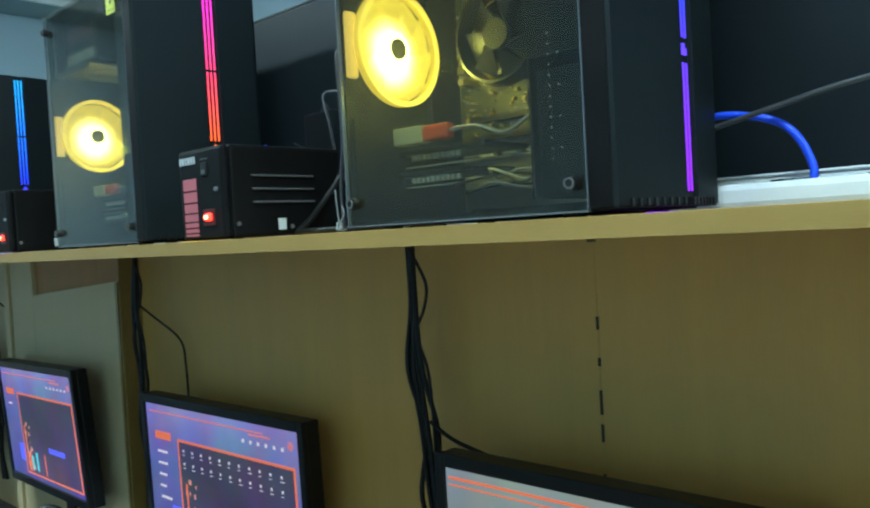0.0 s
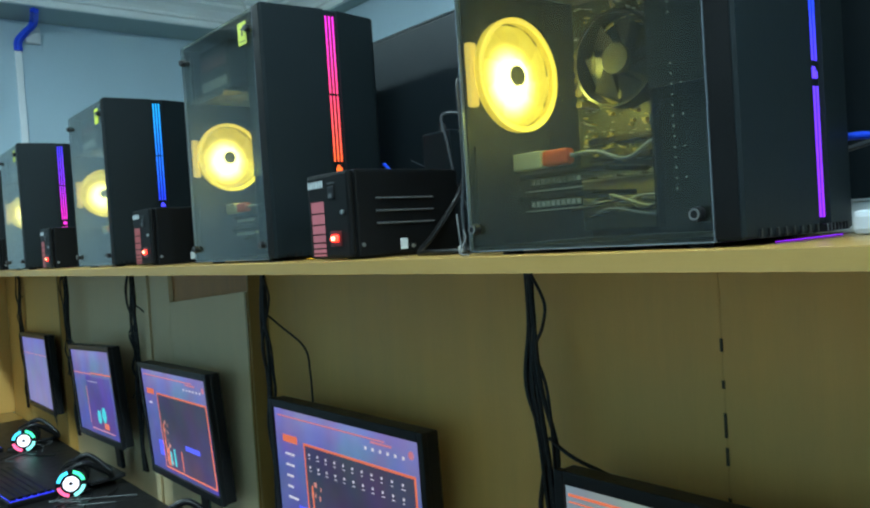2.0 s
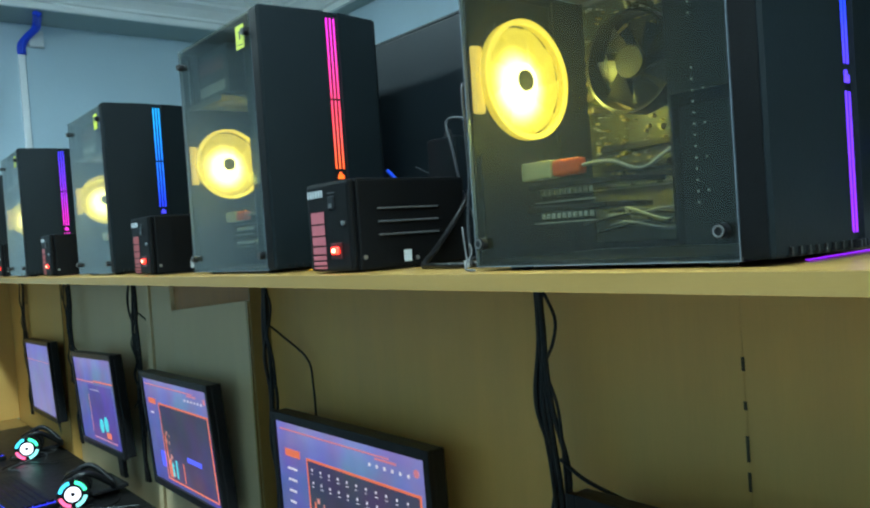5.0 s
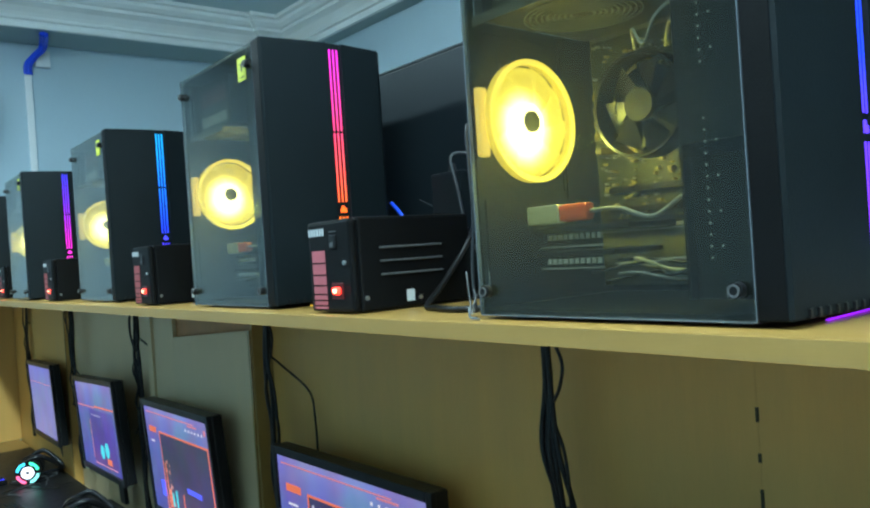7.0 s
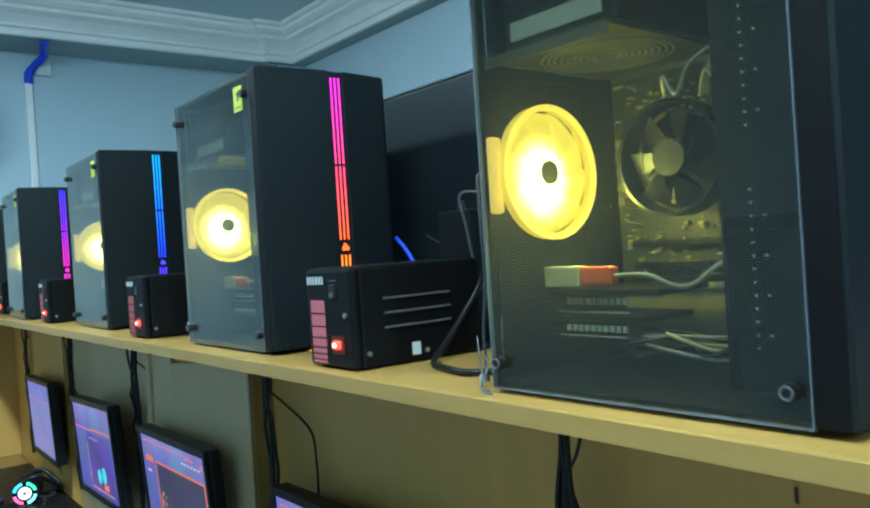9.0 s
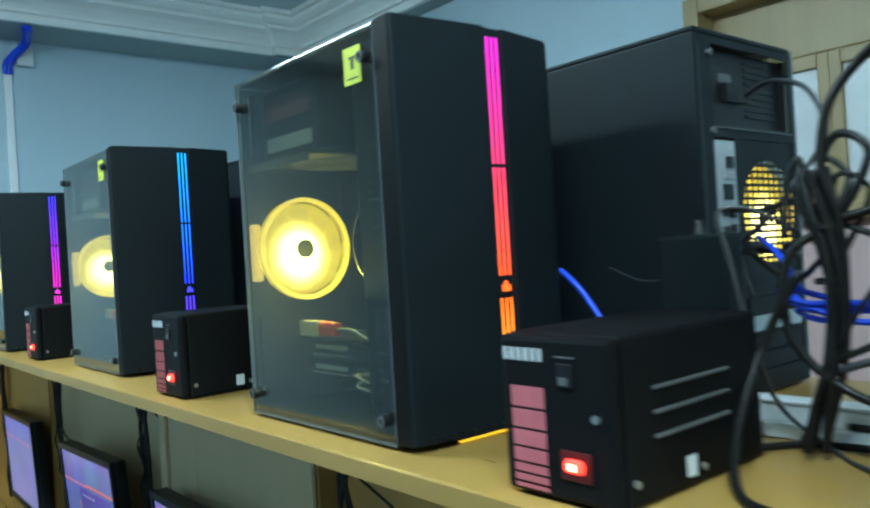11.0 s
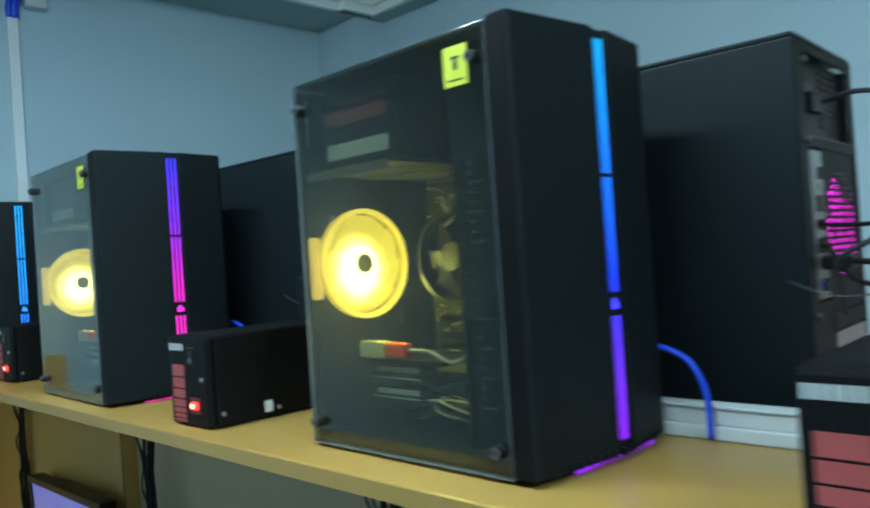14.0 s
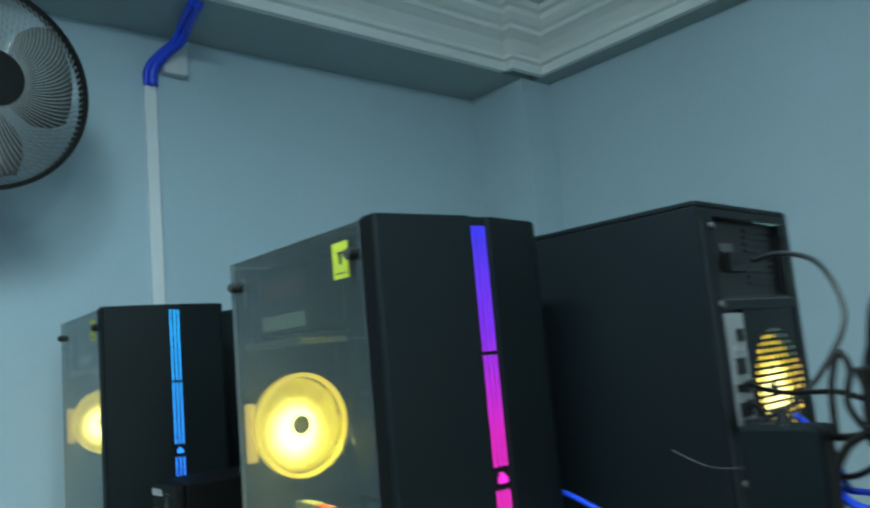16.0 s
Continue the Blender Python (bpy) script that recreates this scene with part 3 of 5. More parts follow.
    part("glass_edge", boxes((R + 0.0020, -0.0292, -0.0004, 0.0042, 0.0044, 0.0058)), RIMGLASS, glass, "polished glass edge with its highlight as pale colour")
    part("glass_edge", boxes((-0.0297, -0.0287, -0.0004, 0.0042, 0.006, TH - 0.002)), RIMGLASS, glass, "polished glass edge with its highlight as pale colour")
    st = part("sticker", boxes((-0.081, -0.051, -0.0009, -0.0002, TH - 0.056, TH - 0.018)), YELLOW, glass, "yellow square sticker")
    part("sticker_print", boxes((-0.068, -0.063, -0.0013, -0.0010, TH - 0.041, TH - 0.031), (-0.071, -0.060, -0.0013, -0.0010, TH - 0.0305, TH - 0.028), (-0.076, -0.056, -0.0013, -0.0010, TH - 0.051, TH - 0.0498)), INK, glass)
    # rear panel
    rear = part("rear_panel", boxes((R, R + 0.003, 0.006, TW - 0.006, TH - 0.016, TH - 0.007)), STEEL, t)
    for row in ((R, R + 0.003, 0.006, TW - 0.006, 0.306, 0.318), (R, R + 0.003, 0.006, 0.013, 0.0105, 0.306), (R, R + 0.003, 0.202, TW - 0.006, 0.0105, 0.306), (R, R + 0.003, 0.146, 0.158, 0.134, 0.306), (R, R + 0.003, 0.013, 0.202, 0.122, 0.134), (R, R + 0.003, 0.013, 0.202, 0.0105, 0.03), (R, R + 0.003, 0.150, 0.202, 0.03, 0.122), (R, R + 0.003, 0.006, 0.016, 0.318, TH - 0.016), (R, R + 0.003, 0.199, TW - 0.006, 0.318, TH - 0.016)):
        part("rear_strip", boxes(row), STEEL, rear)
    bm = bmesh.new()
    seg = 40
    c = Vector((R + 0.0015, 0.0795, 0.22))
    inner = [bm.verts.new(c + Vector((0, 0.062 * math.cos(2 * math.pi * i / seg), 0.062 * math.sin(2 * math.pi * i / seg)))) for i in range(seg)]
    outer = []
    for i in range(seg):
        a = 2 * math.pi * i / seg
        k = 1 / max(abs(math.cos(a)), abs(math.sin(a)))
        outer.append(bm.verts.new(c + Vector((0, 0.0665 * k * math.cos(a), 0.086 * k * math.sin(a)))))
    for i in range(seg):
        bm.faces.new((inner[i], inner[(i + 1) % seg], outer[(i + 1) % seg], outer[i]))
    for i in range(15):
        z = -0.056 + i * 0.008
        w = math.sqrt(0.062 ** 2 - z * z)
        box(bm, R + 0.0006, R + 0.0024, c.y - w, c.y + w, c.z + z - 0.0017, c.z + z + 0.0017)
    for i in range(9):
        y = -0.052 + i * 0.013
        w = math.sqrt(0.062 ** 2 - y * y)
        box(bm, R + 0.0002, R + 0.0020, c.y + y - 0.0016, c.y + y + 0.0016, c.z - w, c.z + w)
    part("fan_grille", bm, STEEL, rear)
    part("port_plate", boxes((R - 0.001, R + 0.004, 0.160, 0.200, 0.138, 0.302)), PORTS, rear, "bare metal port plate")
    part("plate_backing", boxes((R + 0.0042, R + 0.0065, 0.148, 0.205, 0.126, 0.312)), PLASTIC, rear)
    for row in ((R - 0.0030, R - 0.0012, 0.166, 0.180, 0.270, 0.284), (R - 0.0030, R - 0.0012, 0.170, 0.190, 0.234, 0.252), (R - 0.004, R - 0.0012, 0.168, 0.178, 0.213, 0.226), (R - 0.004, R - 0.0012, 0.183, 0.195, 0.215, 0.224), (R - 0.0030, R - 0.0012, 0.166, 0.178, 0.188, 0.206), (R - 0.0030, R - 0.0012, 0.182, 0.194, 0.188, 0.204), (R - 0.0040, R - 0.0012, 0.168, 0.184, 0.146, 0.160)):
        part("port", boxes(row), PLASTIC, rear)
    for (y, z, w, h), m in (((0.166, 0.258, 0.022, 0.008), GREYCABLE), ((0.166, 0.150, 0.006, 0.006), PINK), ((0.176, 0.150, 0.006, 0.006), CREAM), ((0.186, 0.150, 0.006, 0.006), BLUECABLE)):
        part("port", boxes((R - 0.0036, R - 0.0012, y, y + w, z, z + h), bevel=0.0008), m, rear)
    part("display_plug", boxes((R - 0.034, R - 0.0045, 0.163, 0.199, 0.170, 0.186), bevel=0.003), PLASTIC, rear, "black display plug")
    for k in range(3):
        part("seal", boxes((R - 0.0018, R - 0.0011, 0.164, 0.196, 0.291 - 0.004 * k, 0.2925 - 0.004 * k)), PRINT, rear)
    # Thin paler strips stand for the glossy highlights along the rear edges.
    part("edge_highlight", boxes((R - 0.0012, R + 0.0005, 0.0165, 0.1985, 0.3165, 0.3178)), LOUVRE, rear, "pale strip painted as an edge highlight")
    part("edge_highlight", boxes((R - 0.0012, R + 0.0005, TW - 0.0075, TW - 0.0062, 0.03, TH - 0.02)), DARKGREY, rear, "pale strip painted as an edge highlight")
    part("slot_backing", boxes((R + 0.0036, R + 0.0056, 0.0135, 0.152, 0.026, 0.126)), PLASTIC, rear)
    for i in range(4):
        z = 0.034 + i * 0.022
        part("slot_cover", boxes((R - 0.0008, R + 0.002, 0.018, 0.146, z, z + 0.018)), METAL if i == 2 else STEEL, rear)
    for y, z in ((0.205, 0.40), (0.205, 0.312), (0.208, 0.12)):
        bm = bmesh.new()
        cyl(bm, (R - 0.002, y, z), "x", 0.004, 0.005, 12)
        part("rear_screw", bm, LOUVRE, rear)
    # power supply at the top
    psu = part("power_supply", boxes((R + 0.0165, -0.185, 0.030, TW - 0.032, 0.326, 0.414), bevel=0.002), PLASTIC, t, "black power supply with a printed label")
    part("supply_label", boxes((R + 0.025, -0.200, 0.0285, 0.0295, 0.334, 0.352)), LABELGREY, psu, "pale grey label band")
    part("supply_label", boxes((R + 0.025, -0.200, 0.0285, 0.0295, 0.372, 0.400)), REDPRINT, psu, "dark red label band")
    part("supply_rear", boxes((R + 0.012, R + 0.016, 0.0165, 0.1985, 0.3185, TH - 0.0165)), PLASTIC, psu)
    part("socket", boxes((R + 0.004, R + 0.0118, 0.12, 0.16, 0.35, 0.372), bevel=0.001), PLASTIC, psu)
    part("supply_flank", boxes((R + 0.0034, R + 0.0118, 0.0168, 0.0190, 0.3187, TH - 0.0167), (R + 0.0034, R + 0.0118, 0.020, 0.197, 0.3187, 0.3205)), PLASTIC, psu)
    part("supply_vent", boxes(*[(R + 0.0105, R + 0.0118, 0.03, 0.105, 0.335 + 0.008 * k, 0.3385 + 0.008 * k) for k in range(9)]), PLASTIC, psu)
    part("rating_print", boxes((R + 0.0112, R + 0.0118, 0.135, 0.165, 0.374, 0.384)), LOUVRE, psu)
    # metal shelf under the supply and the front divider with holes
    shelf_under = part("supply_shelf", boxes((R + 0.004, -0.183, 0.012, TW - 0.03, 0.318, 0.321), (R + 0.004, -0.183, 0.012, 0.0135, 0.3105, 0.3178)), LIP, t, "grey metal shelf under the power supply")
    bm = bmesh.new()
    for k in range(9):
        ring(bm, (-0.255, 0.105, 0.3168), 0.012 + 0.0062 * k, 0.0138 + 0.0062 * k, 0.0016, 36, "z")
    part("fan_guard", bm, METAL, shelf_under, "bright wire fan guard")
    div = part("drive_divider", boxes((-0.098, -0.095, 0.02, TW - 0.03, 0.02, TH - 0.008), (-0.0945, -0.032, 0.03, 0.033, 0.02, 0.14)), PLASTIC, t)
    bm = bmesh.new()
    for z0, n in ((0.215, 11), (0.055, 13)):
        for i in range(n):
            for k in range(1 + (i % 3 == 1)):
                cyl(bm, (-0.072 + k * 0.010, 0.0165, z0 + i * 0.0095), "y", 0.0011, 0.001, 6)
    tagged(part("hole_row", bm, PRINT, div), kind="stuff")
    part("cage_wall", boxes((-0.0945, -0.032, 0.018, 0.0205, 0.15, TH - 0.01)), PLASTIC, div)
    # rear fan
    fan = part("rear_fan", bmesh.new(), FANRIM, t, "fan with glowing yellow blades")
    bm = bmesh.new()
    ring(bm, (FC[0] - 0.0050, FC[1], FC[2]), 0.0625, 0.0672, 0.010, 56)
    part("rim", bm, FANRIM, fan, smooth=False)
    bm = bmesh.new()
    ring(bm, (FC[0] + 0.0005, FC[1], FC[2]), 0.0617, 0.0678, 0.0018, 56)
    part("rim_edge", bm, FANEDGE, fan, "brighter rim edge")
    for b in range(9):
        bm = bmesh.new()
        a0 = 2 * math.pi * b / 9
        grid = []
        for i in range(5):
            r = 0.019 + 0.0420 * i / 4
            grid.append([bm.verts.new((FC[0] - 0.0095 + 0.005 * (j / 4 - 0.5), FC[1] + r * math.cos(a0 + 0.30 * i / 4 + 0.98 * (j / 4 - 0.5)), FC[2] + r * math.sin(a0 + 0.30 * i / 4 + 0.98 * (j / 4 - 0.5)))) for j in range(5)])
        for i in range(4):
            for j in range(4):
                bm.faces.new((grid[i][j], grid[i + 1][j], grid[i + 1][j + 1], grid[i][j + 1]))
        bmesh.ops.solidify(bm, geom=bm.faces[:], thickness=0.0015)
        part("blade", bm, FANLIT, fan, "glowing yellow blade", smooth=True)
    bm = bmesh.new()
    cyl(bm, (FC[0] - 0.0050, FC[1], FC[2]), "x", 0.0118, 0.006, 20)
    part("hub", bm, INK, fan, "dark hub")
    bm = bmesh.new()
    ring(bm, (FC[0] - 0.0078, FC[1], FC[2]), 0.0120, 0.0200, 0.007, 40)
    part("hub_light", bm, glow("hub_light", (1.0, 0.93, 0.42), 6.0), fan)
    bm = boxes((R + 0.005, R + 0.013, 0.005, 0.019, FC[2] - 0.040, FC[2] + 0.034), bevel=0.0035)
    part("frame_corner", bm, FANTAB, fan)
    lamp = bpy.data.lights.new("fan_light", "POINT")
    lamp.energy, lamp.color, lamp.shadow_soft_size = FANW, (0.86, 0.87, 0.16), 0.012
    ob = new("fan_light", lamp)
    ob.parent = t
    ob.matrix_basis = pose(FC[0] + 0.048, FC[1] + 0.012, FC[2] - 0.03)
    # board and what sits on it
    MY = TW - 0.030
    mb = part("motherboard", boxes((R + 0.012, -0.105, MY - 0.002, MY, 0.085, 0.312)), PCB, t, "dark circuit board")
    rng = random.Random(11)
    bm = bmesh.new()
    for i in range(230):
        x, z = rng.uniform(-0.31, -0.115), rng.uniform(0.09, 0.30)
        if (x + 0.203) ** 2 + (z - 0.212) ** 2 < 0.055 ** 2:
            continue
        s, h = rng.uniform(0.0012, 0.0038), rng.uniform(0.002, 0.009)
        if i % 3:
            box(bm, x, x + s * 1.6, MY - 0.002 - h, MY - 0.002, z, z + s)
        else:
            cyl(bm, (x, MY - 0.002 - h / 2, z), "y", s * 0.6, h, 8)
    tagged(part("components", bm, BRASS, mb, "small yellowish components"), kind="stuff")
    bm = bmesh.new()
    for i in range(150):
        x, z = rng.uniform(-0.318, -0.108), rng.uniform(0.088, 0.306)
        if (x + 0.203) ** 2 + (z - 0.212) ** 2 < 0.056 ** 2:
            continue
        q = rng.uniform(0.0008, 0.0022)
        box(bm, x, x + q * rng.uniform(1, 2.5), MY - 0.0075, MY - 0.002, z, z + q)
    tagged(part("solder_points", bm, PRINT, mb, "pale solder points and tiny parts"), kind="stuff")
    part("board_edge", boxes((R + 0.012, -0.105, MY - 0.0045, MY - 0.0022, 0.0832, 0.0850)), PRINT, mb, "pale board edge")
    part("heatsink", boxes(*[(-0.262 + 0.004 * i, -0.2605 + 0.004 * i, MY - 0.03, MY - 0.002, 0.17, 0.27) for i in range(6)]), BRASS, mb)
    for i in range(2):
        part("memory_stick", boxes((-0.125 + 0.010 * i, -0.1225 + 0.010 * i, MY - 0.034, MY - 0.002, 0.16, 0.29)), PLASTIC, mb)
    part("expansion_slot", boxes((-0.30, -0.15, MY - 0.013, MY - 0.002, 0.128, 0.135), (-0.30, -0.21, MY - 0.013, MY - 0.002, 0.105, 0.112), (-0.30, -0.15, MY - 0.013, MY - 0.002, 0.092, 0.098)), PLASTIC, mb)
    for k in range(5):
        part("capacitor", boxes((-0.298 - 0.005 * (k % 2), -0.289 - 0.003 * (k % 3), 0.166 + 0.006 * (k % 2), MY - 0.002, 0.174 + 0.0155 * k, 0.182 + 0.0155 * k + 0.002 * (k % 2)), bevel=0.0015), COIL, mb, "brass-yellow block")
    part("chip", boxes((-0.165, -0.140, MY - 0.008, MY - 0.002, 0.120, 0.145)), METAL, mb, "small silver heatsink")
    part("power_plug", boxes((-0.118, -0.108, MY - 0.030, MY - 0.002, 0.185, 0.240), bevel=0.001), CREAM, mb)
    part("drive_plug", boxes((-0.150, -0.112, MY - 0.016, MY - 0.002, 0.092, 0.104), bevel=0.001), ORANGE, mb)
    for k in range(4):
        part("header", boxes((-0.29 + 0.036 * k, -0.268 + 0.036 * k, MY - 0.011, MY - 0.002, 0.086, 0.0905)), PRINT, mb)
    cool = part("cpu_cooler", bmesh.new(), PLASTIC, t, "black round processor cooler")
    bm = bmesh.new()
    ring(bm, (-0.203, 0.130, 0.212), 0.0515, 0.0545, 0.028, 48, "y")
    part("shroud", bm, PLASTIC, cool)
    bm = bmesh.new()
    cyl(bm, (-0.203, 0.121, 0.212), "y", 0.017, 0.006, 28)
    part("cap", bm, CAPGREY, cool, "dull round hub cap")
    bm = bmesh.new()
    for b in range(7):
        a0 = 2 * math.pi * b / 7
        q = [bm.verts.new((-0.203 + r * math.cos(a0 + d), 0.127 + o, 0.212 + r * math.sin(a0 + d))) for r, d, o in ((0.015, 0, 0), (0.049, 0.25, 0), (0.049, 0.95, 0.012), (0.015, 0.75, 0.012))]
        bm.faces.new(q)
    part("cooler_blades", bm, PLASTIC, cool)
    bm = bmesh.new()
    cyl(bm, (-0.203, 0.161, 0.212), "y", 0.043, 0.050, 32)
    part("cooler_base", bm, PLASTIC, cool)
    bm = bmesh.new()
    for k in range(4):
        box(bm, -0.231, -0.228 + 0.001 * (k % 2), 0.1140, 0.1155, 0.200 + k * 0.0055, 0.2035 + k * 0.0055)
    part("cooler_print", bm, LOUVRE, cool)
    # adapter card with cream and orange plug, lower cards and loose leads
    card = part("graphics_card", boxes((R + 0.006, -0.200, 0.085, 0.170, 0.086, 0.092), (R + 0.006, -0.215, 0.080, 0.165, 0.060, 0.066), bevel=0.001), PLASTIC, t, "slim black expansion cards")
    part("cream_plug", boxes((R + 0.016, -0.274, 0.064, 0.080, 0.096, 0.116), bevel=0.002), CREAM, card, "cream plug")
    part("orange_plug", boxes((-0.2735, -0.236, 0.065, 0.079, 0.097, 0.115), bevel=0.004), ORANGE, card, "orange-red plug sleeve")
    bm = bmesh.new()
    for r0, z in ((0, 0.078), (1, 0.052)):
        for k in range(10):
            box(bm, R + 0.03 + k * 0.0075, R + 0.0345 + k * 0.0075, 0.0775 + 0.0015 * (1 - r0), 0.0795 + 0.0015 * (1 - r0), z, z + 0.006)
    box(bm, R + 0.02, R + 0.105, 0.0785, 0.0805, 0.070, 0.0715)
    box(bm, R + 0.02, R + 0.105, 0.0775, 0.0790, 0.047, 0.0482)
    tagged(part("slot_print", bm, PRINT, card), kind="stuff")
    loom = part("wire_loom", bmesh.new(), RUBBER, t, "loose inner leads")
    rng = random.Random(7)
    for i, m in enumerate((GREYCABLE, RUBBER, CREAM, RUBBER, GREYCABLE, BRASS, RUBBER)):
        z0 = rng.uniform(0.03, 0.06)
        pts = [(-0.20 + rng.uniform(-0.03, 0.02), rng.uniform(0.05, 0.12), z0), (-0.17, rng.uniform(0.05, 0.10), z0 + rng.uniform(-0.008, 0.012)), (-0.135, rng.uniform(0.05, 0.10), z0 + rng.uniform(-0.006, 0.006)), (-0.105, rng.uniform(0.06, 0.12), z0 + rng.uniform(-0.006, 0.02))]
        cable(pts, 0.0016, m, "lead", loom)
    cable([(-0.237, 0.072, 0.106), (-0.20, 0.07, 0.106), (-0.165, 0.075, 0.095), (-0.14, 0.10, 0.115), (-0.11, 0.14, 0.12)], 0.0022, GREYCABLE, "lead", loom)
    cable([(-0.20, 0.115, 0.268), (-0.185, 0.09, 0.280), (-0.17, 0.085, 0.262), (-0.155, 0.085, 0.285), (-0.13, 0.09, 0.298), (-0.10, 0.11, 0.305)], 0.0018, GREYCABLE, "lead", loom)
    for k in range(3):
        cable([(-0.165 + 0.004 * k, 0.115, 0.262), (-0.150, 0.10 + 0.004 * k, 0.280 + 0.004 * k), (-0.138, 0.098, 0.272 + 0.006 * k), (-0.122, 0.10, 0.296 - 0.003 * k), (-0.100, 0.115, 0.300 + 0.003 * k)], 0.0014, GREYCABLE if k else CREAM, "lead", loom)
    bm = boxes((-0.112, -0.109, 0.06, 0.063, 0.050, 0.053))
    part("status_light", bm, REDLED, mb, "tiny red status light")
    return t


def relight(t, key):
    for o in t.children:
        if o.name.startswith(("light_line", "emblem")):
            o.material_slots[0].link = "OBJECT"
            o.material_slots[0].material = STRIPS[key]


tower = computer_tower()
FRONTS = {"A": -0.135, "B": -0.952, "C": -1.822, "D": -2.682, "E": -3.542}
YAWS = {"A": 1.2, "B": -0.1, "C": -0.6, "D": -1.7, "E": -3.5}
REARS = {"A": (0.03, 1.030, 0), "B": (-0.8235, 1.031, -0.4), "C": (-1.694, 1.045, 2.6), "D": (-2.524, 1.022, 1.6), "E": (-3.39, 1.030, 0)}
HUES = {"A": "violet and blue", "B": "magenta and orange", "C": "cyan and blue", "D": "violet and magenta", "E": "cyan and blue"}
TY = {"A": 0.706, "B": 0.711, "C": 0.726, "D": 0.705, "E": 0.719}
for key, x in FRONTS.items():
    ob = tower if key == "B" else copy_thing(tower, pose(x, TY[key], SZ, 0, 0, YAWS[key]))
    relight(ob, key)
    ob["label"] = "black tower with %s light bar, smoked glass side" % HUES[key]
for key, (x, y, yaw) in REARS.items():
    ob = copy_thing(tower, pose(x, y, SZ, 0, 0, 180 + yaw) @ Matrix.Translation((TD, -TW, 0)))
    ob["label"] = "black computer tower turned away showing its rear ports and grille"
    if key == "C":
        magenta_tower = ob
        ob["label"] = "black computer tower turned away with a magenta lit fan"
    ob["group"] = "towers of the rear row"
tower.matrix_world = pose(FRONTS["B"], TY["B"], SZ, 0, 0, YAWS["B"])

# one tower of the rear row has its fan lit magenta
MAGENTA = glow("magenta_fan", (0.85, 0.03, 0.75), 2.6)
swap = {FANLIT.name, FANRIM.name, FANEDGE.name, FANTAB.name, "hub_light"}
for o in magenta_tower.children_recursive:
    if o.type == "LIGHT":
        o.data = o.data.copy()
        o.data.color = (0.85, 0.05, 0.8)
    elif o.type == "MESH" and o.material_slots and o.material_slots[0].material.name in swap:
        o.material_slots[0].link = "OBJECT"
        o.material_slots[0].material = MAGENTA


# ---- battery backup units ----
def battery_backup(louvred):
    t = thing("battery_backup", "black battery backup box with a red light and faded label", "battery backup", "battery boxes on the shelf")
    w, d, h = 0.110, 0.205, 0.127
    part("case", boxes((0, w, 0.012, d, 0.002, h), bevel=0.004), UPSBLACK, t)
    front = part("front_panel", boxes((0.001, w - 0.001, 0, 0.0118, 0.003, h - 0.001), bevel=0.005), UPSBLACK, t)
    z = 0.086
    for k, hh in enumerate((0.016, 0.014, 0.012, 0.010, 0.006, 0.005, 0.003)):
        part("label_stripe", boxes((0.011, 0.045, -0.0006, 0.002, z - hh, z)), PINK if louvred else REDLABEL, front, "faded red label stripe")
        z -= hh + 0.0022
    x = 0.005
    for k, ww in enumerate((0.004, 0.0045, 0.0045, 0.005, 0.0045, 0.004)):
        part("brand_bar", boxes((x, x + ww, -0.0006, 0.002, 0.106, 0.116)), PRINT, front, "pale printed bar")
        x += ww + 0.0026
    part("switch", boxes((0.060, 0.074, -0.002, 0.004, 0.088, 0.106), bevel=0.0015), PLASTIC, front)
    part("switch_print", boxes((0.058, 0.076, -0.0006, 0.002, 0.110, 0.1112), (0.062, 0.070, -0.0026, -0.0018, 0.090, 0.096)), LOUVRE, front)
    # Plate added behind the lamp; its red stands for the lamp's halo.
    part("light_halo", boxes((0.059, 0.087, -0.0014, 0.004, 0.020, 0.042), bevel=0.001), REDHALO, front, "dark red plate painted as the lamp's halo")
    part("red_light", boxes((0.065, 0.081, -0.0058, 0.002, 0.0265, 0.0365), bevel=0.0034), REDLED, front, "glowing red lamp")
    part("light_core", boxes((0.0690, 0.0765, -0.0066, -0.0040, 0.0290, 0.0340), bevel=0.0009), HOTLED, front)
    bm = bmesh.new()
    cyl(bm, (0.094, -0.0008, 0.068), "y", 0.003, 0.004, 14)
    part("knob", bm, METAL, front, "small silver knob")
    # louvres on the long side
    for k in range(3 if louvred else 0):
        z = 0.084 - k * 0.018
        part("louvre", boxes((w - 0.001, w + 0.0025, 0.045, 0.150, z, z + 0.0025), bevel=0.0006), LOUVRE, t, "grey louvre edge")
    part("paper_tag", boxes((w - 0.001, w + 0.0008, 0.085, 0.098, 0.010, 0.026)), WHITE, t, "white paper tag")
    for y, z in ((0.108, 0.014), (0.02, 0.02)):
        bm = bmesh.new()
        cyl(bm, (w + 0.0005, y, z), "x", 0.003, 0.003, 12)
        part("screw", bm, METAL, t)
    return t


ups = battery_backup(False)
UPS = [(-1.590, 0.697), (-2.460, 0.703), (-3.372, 0.733)]
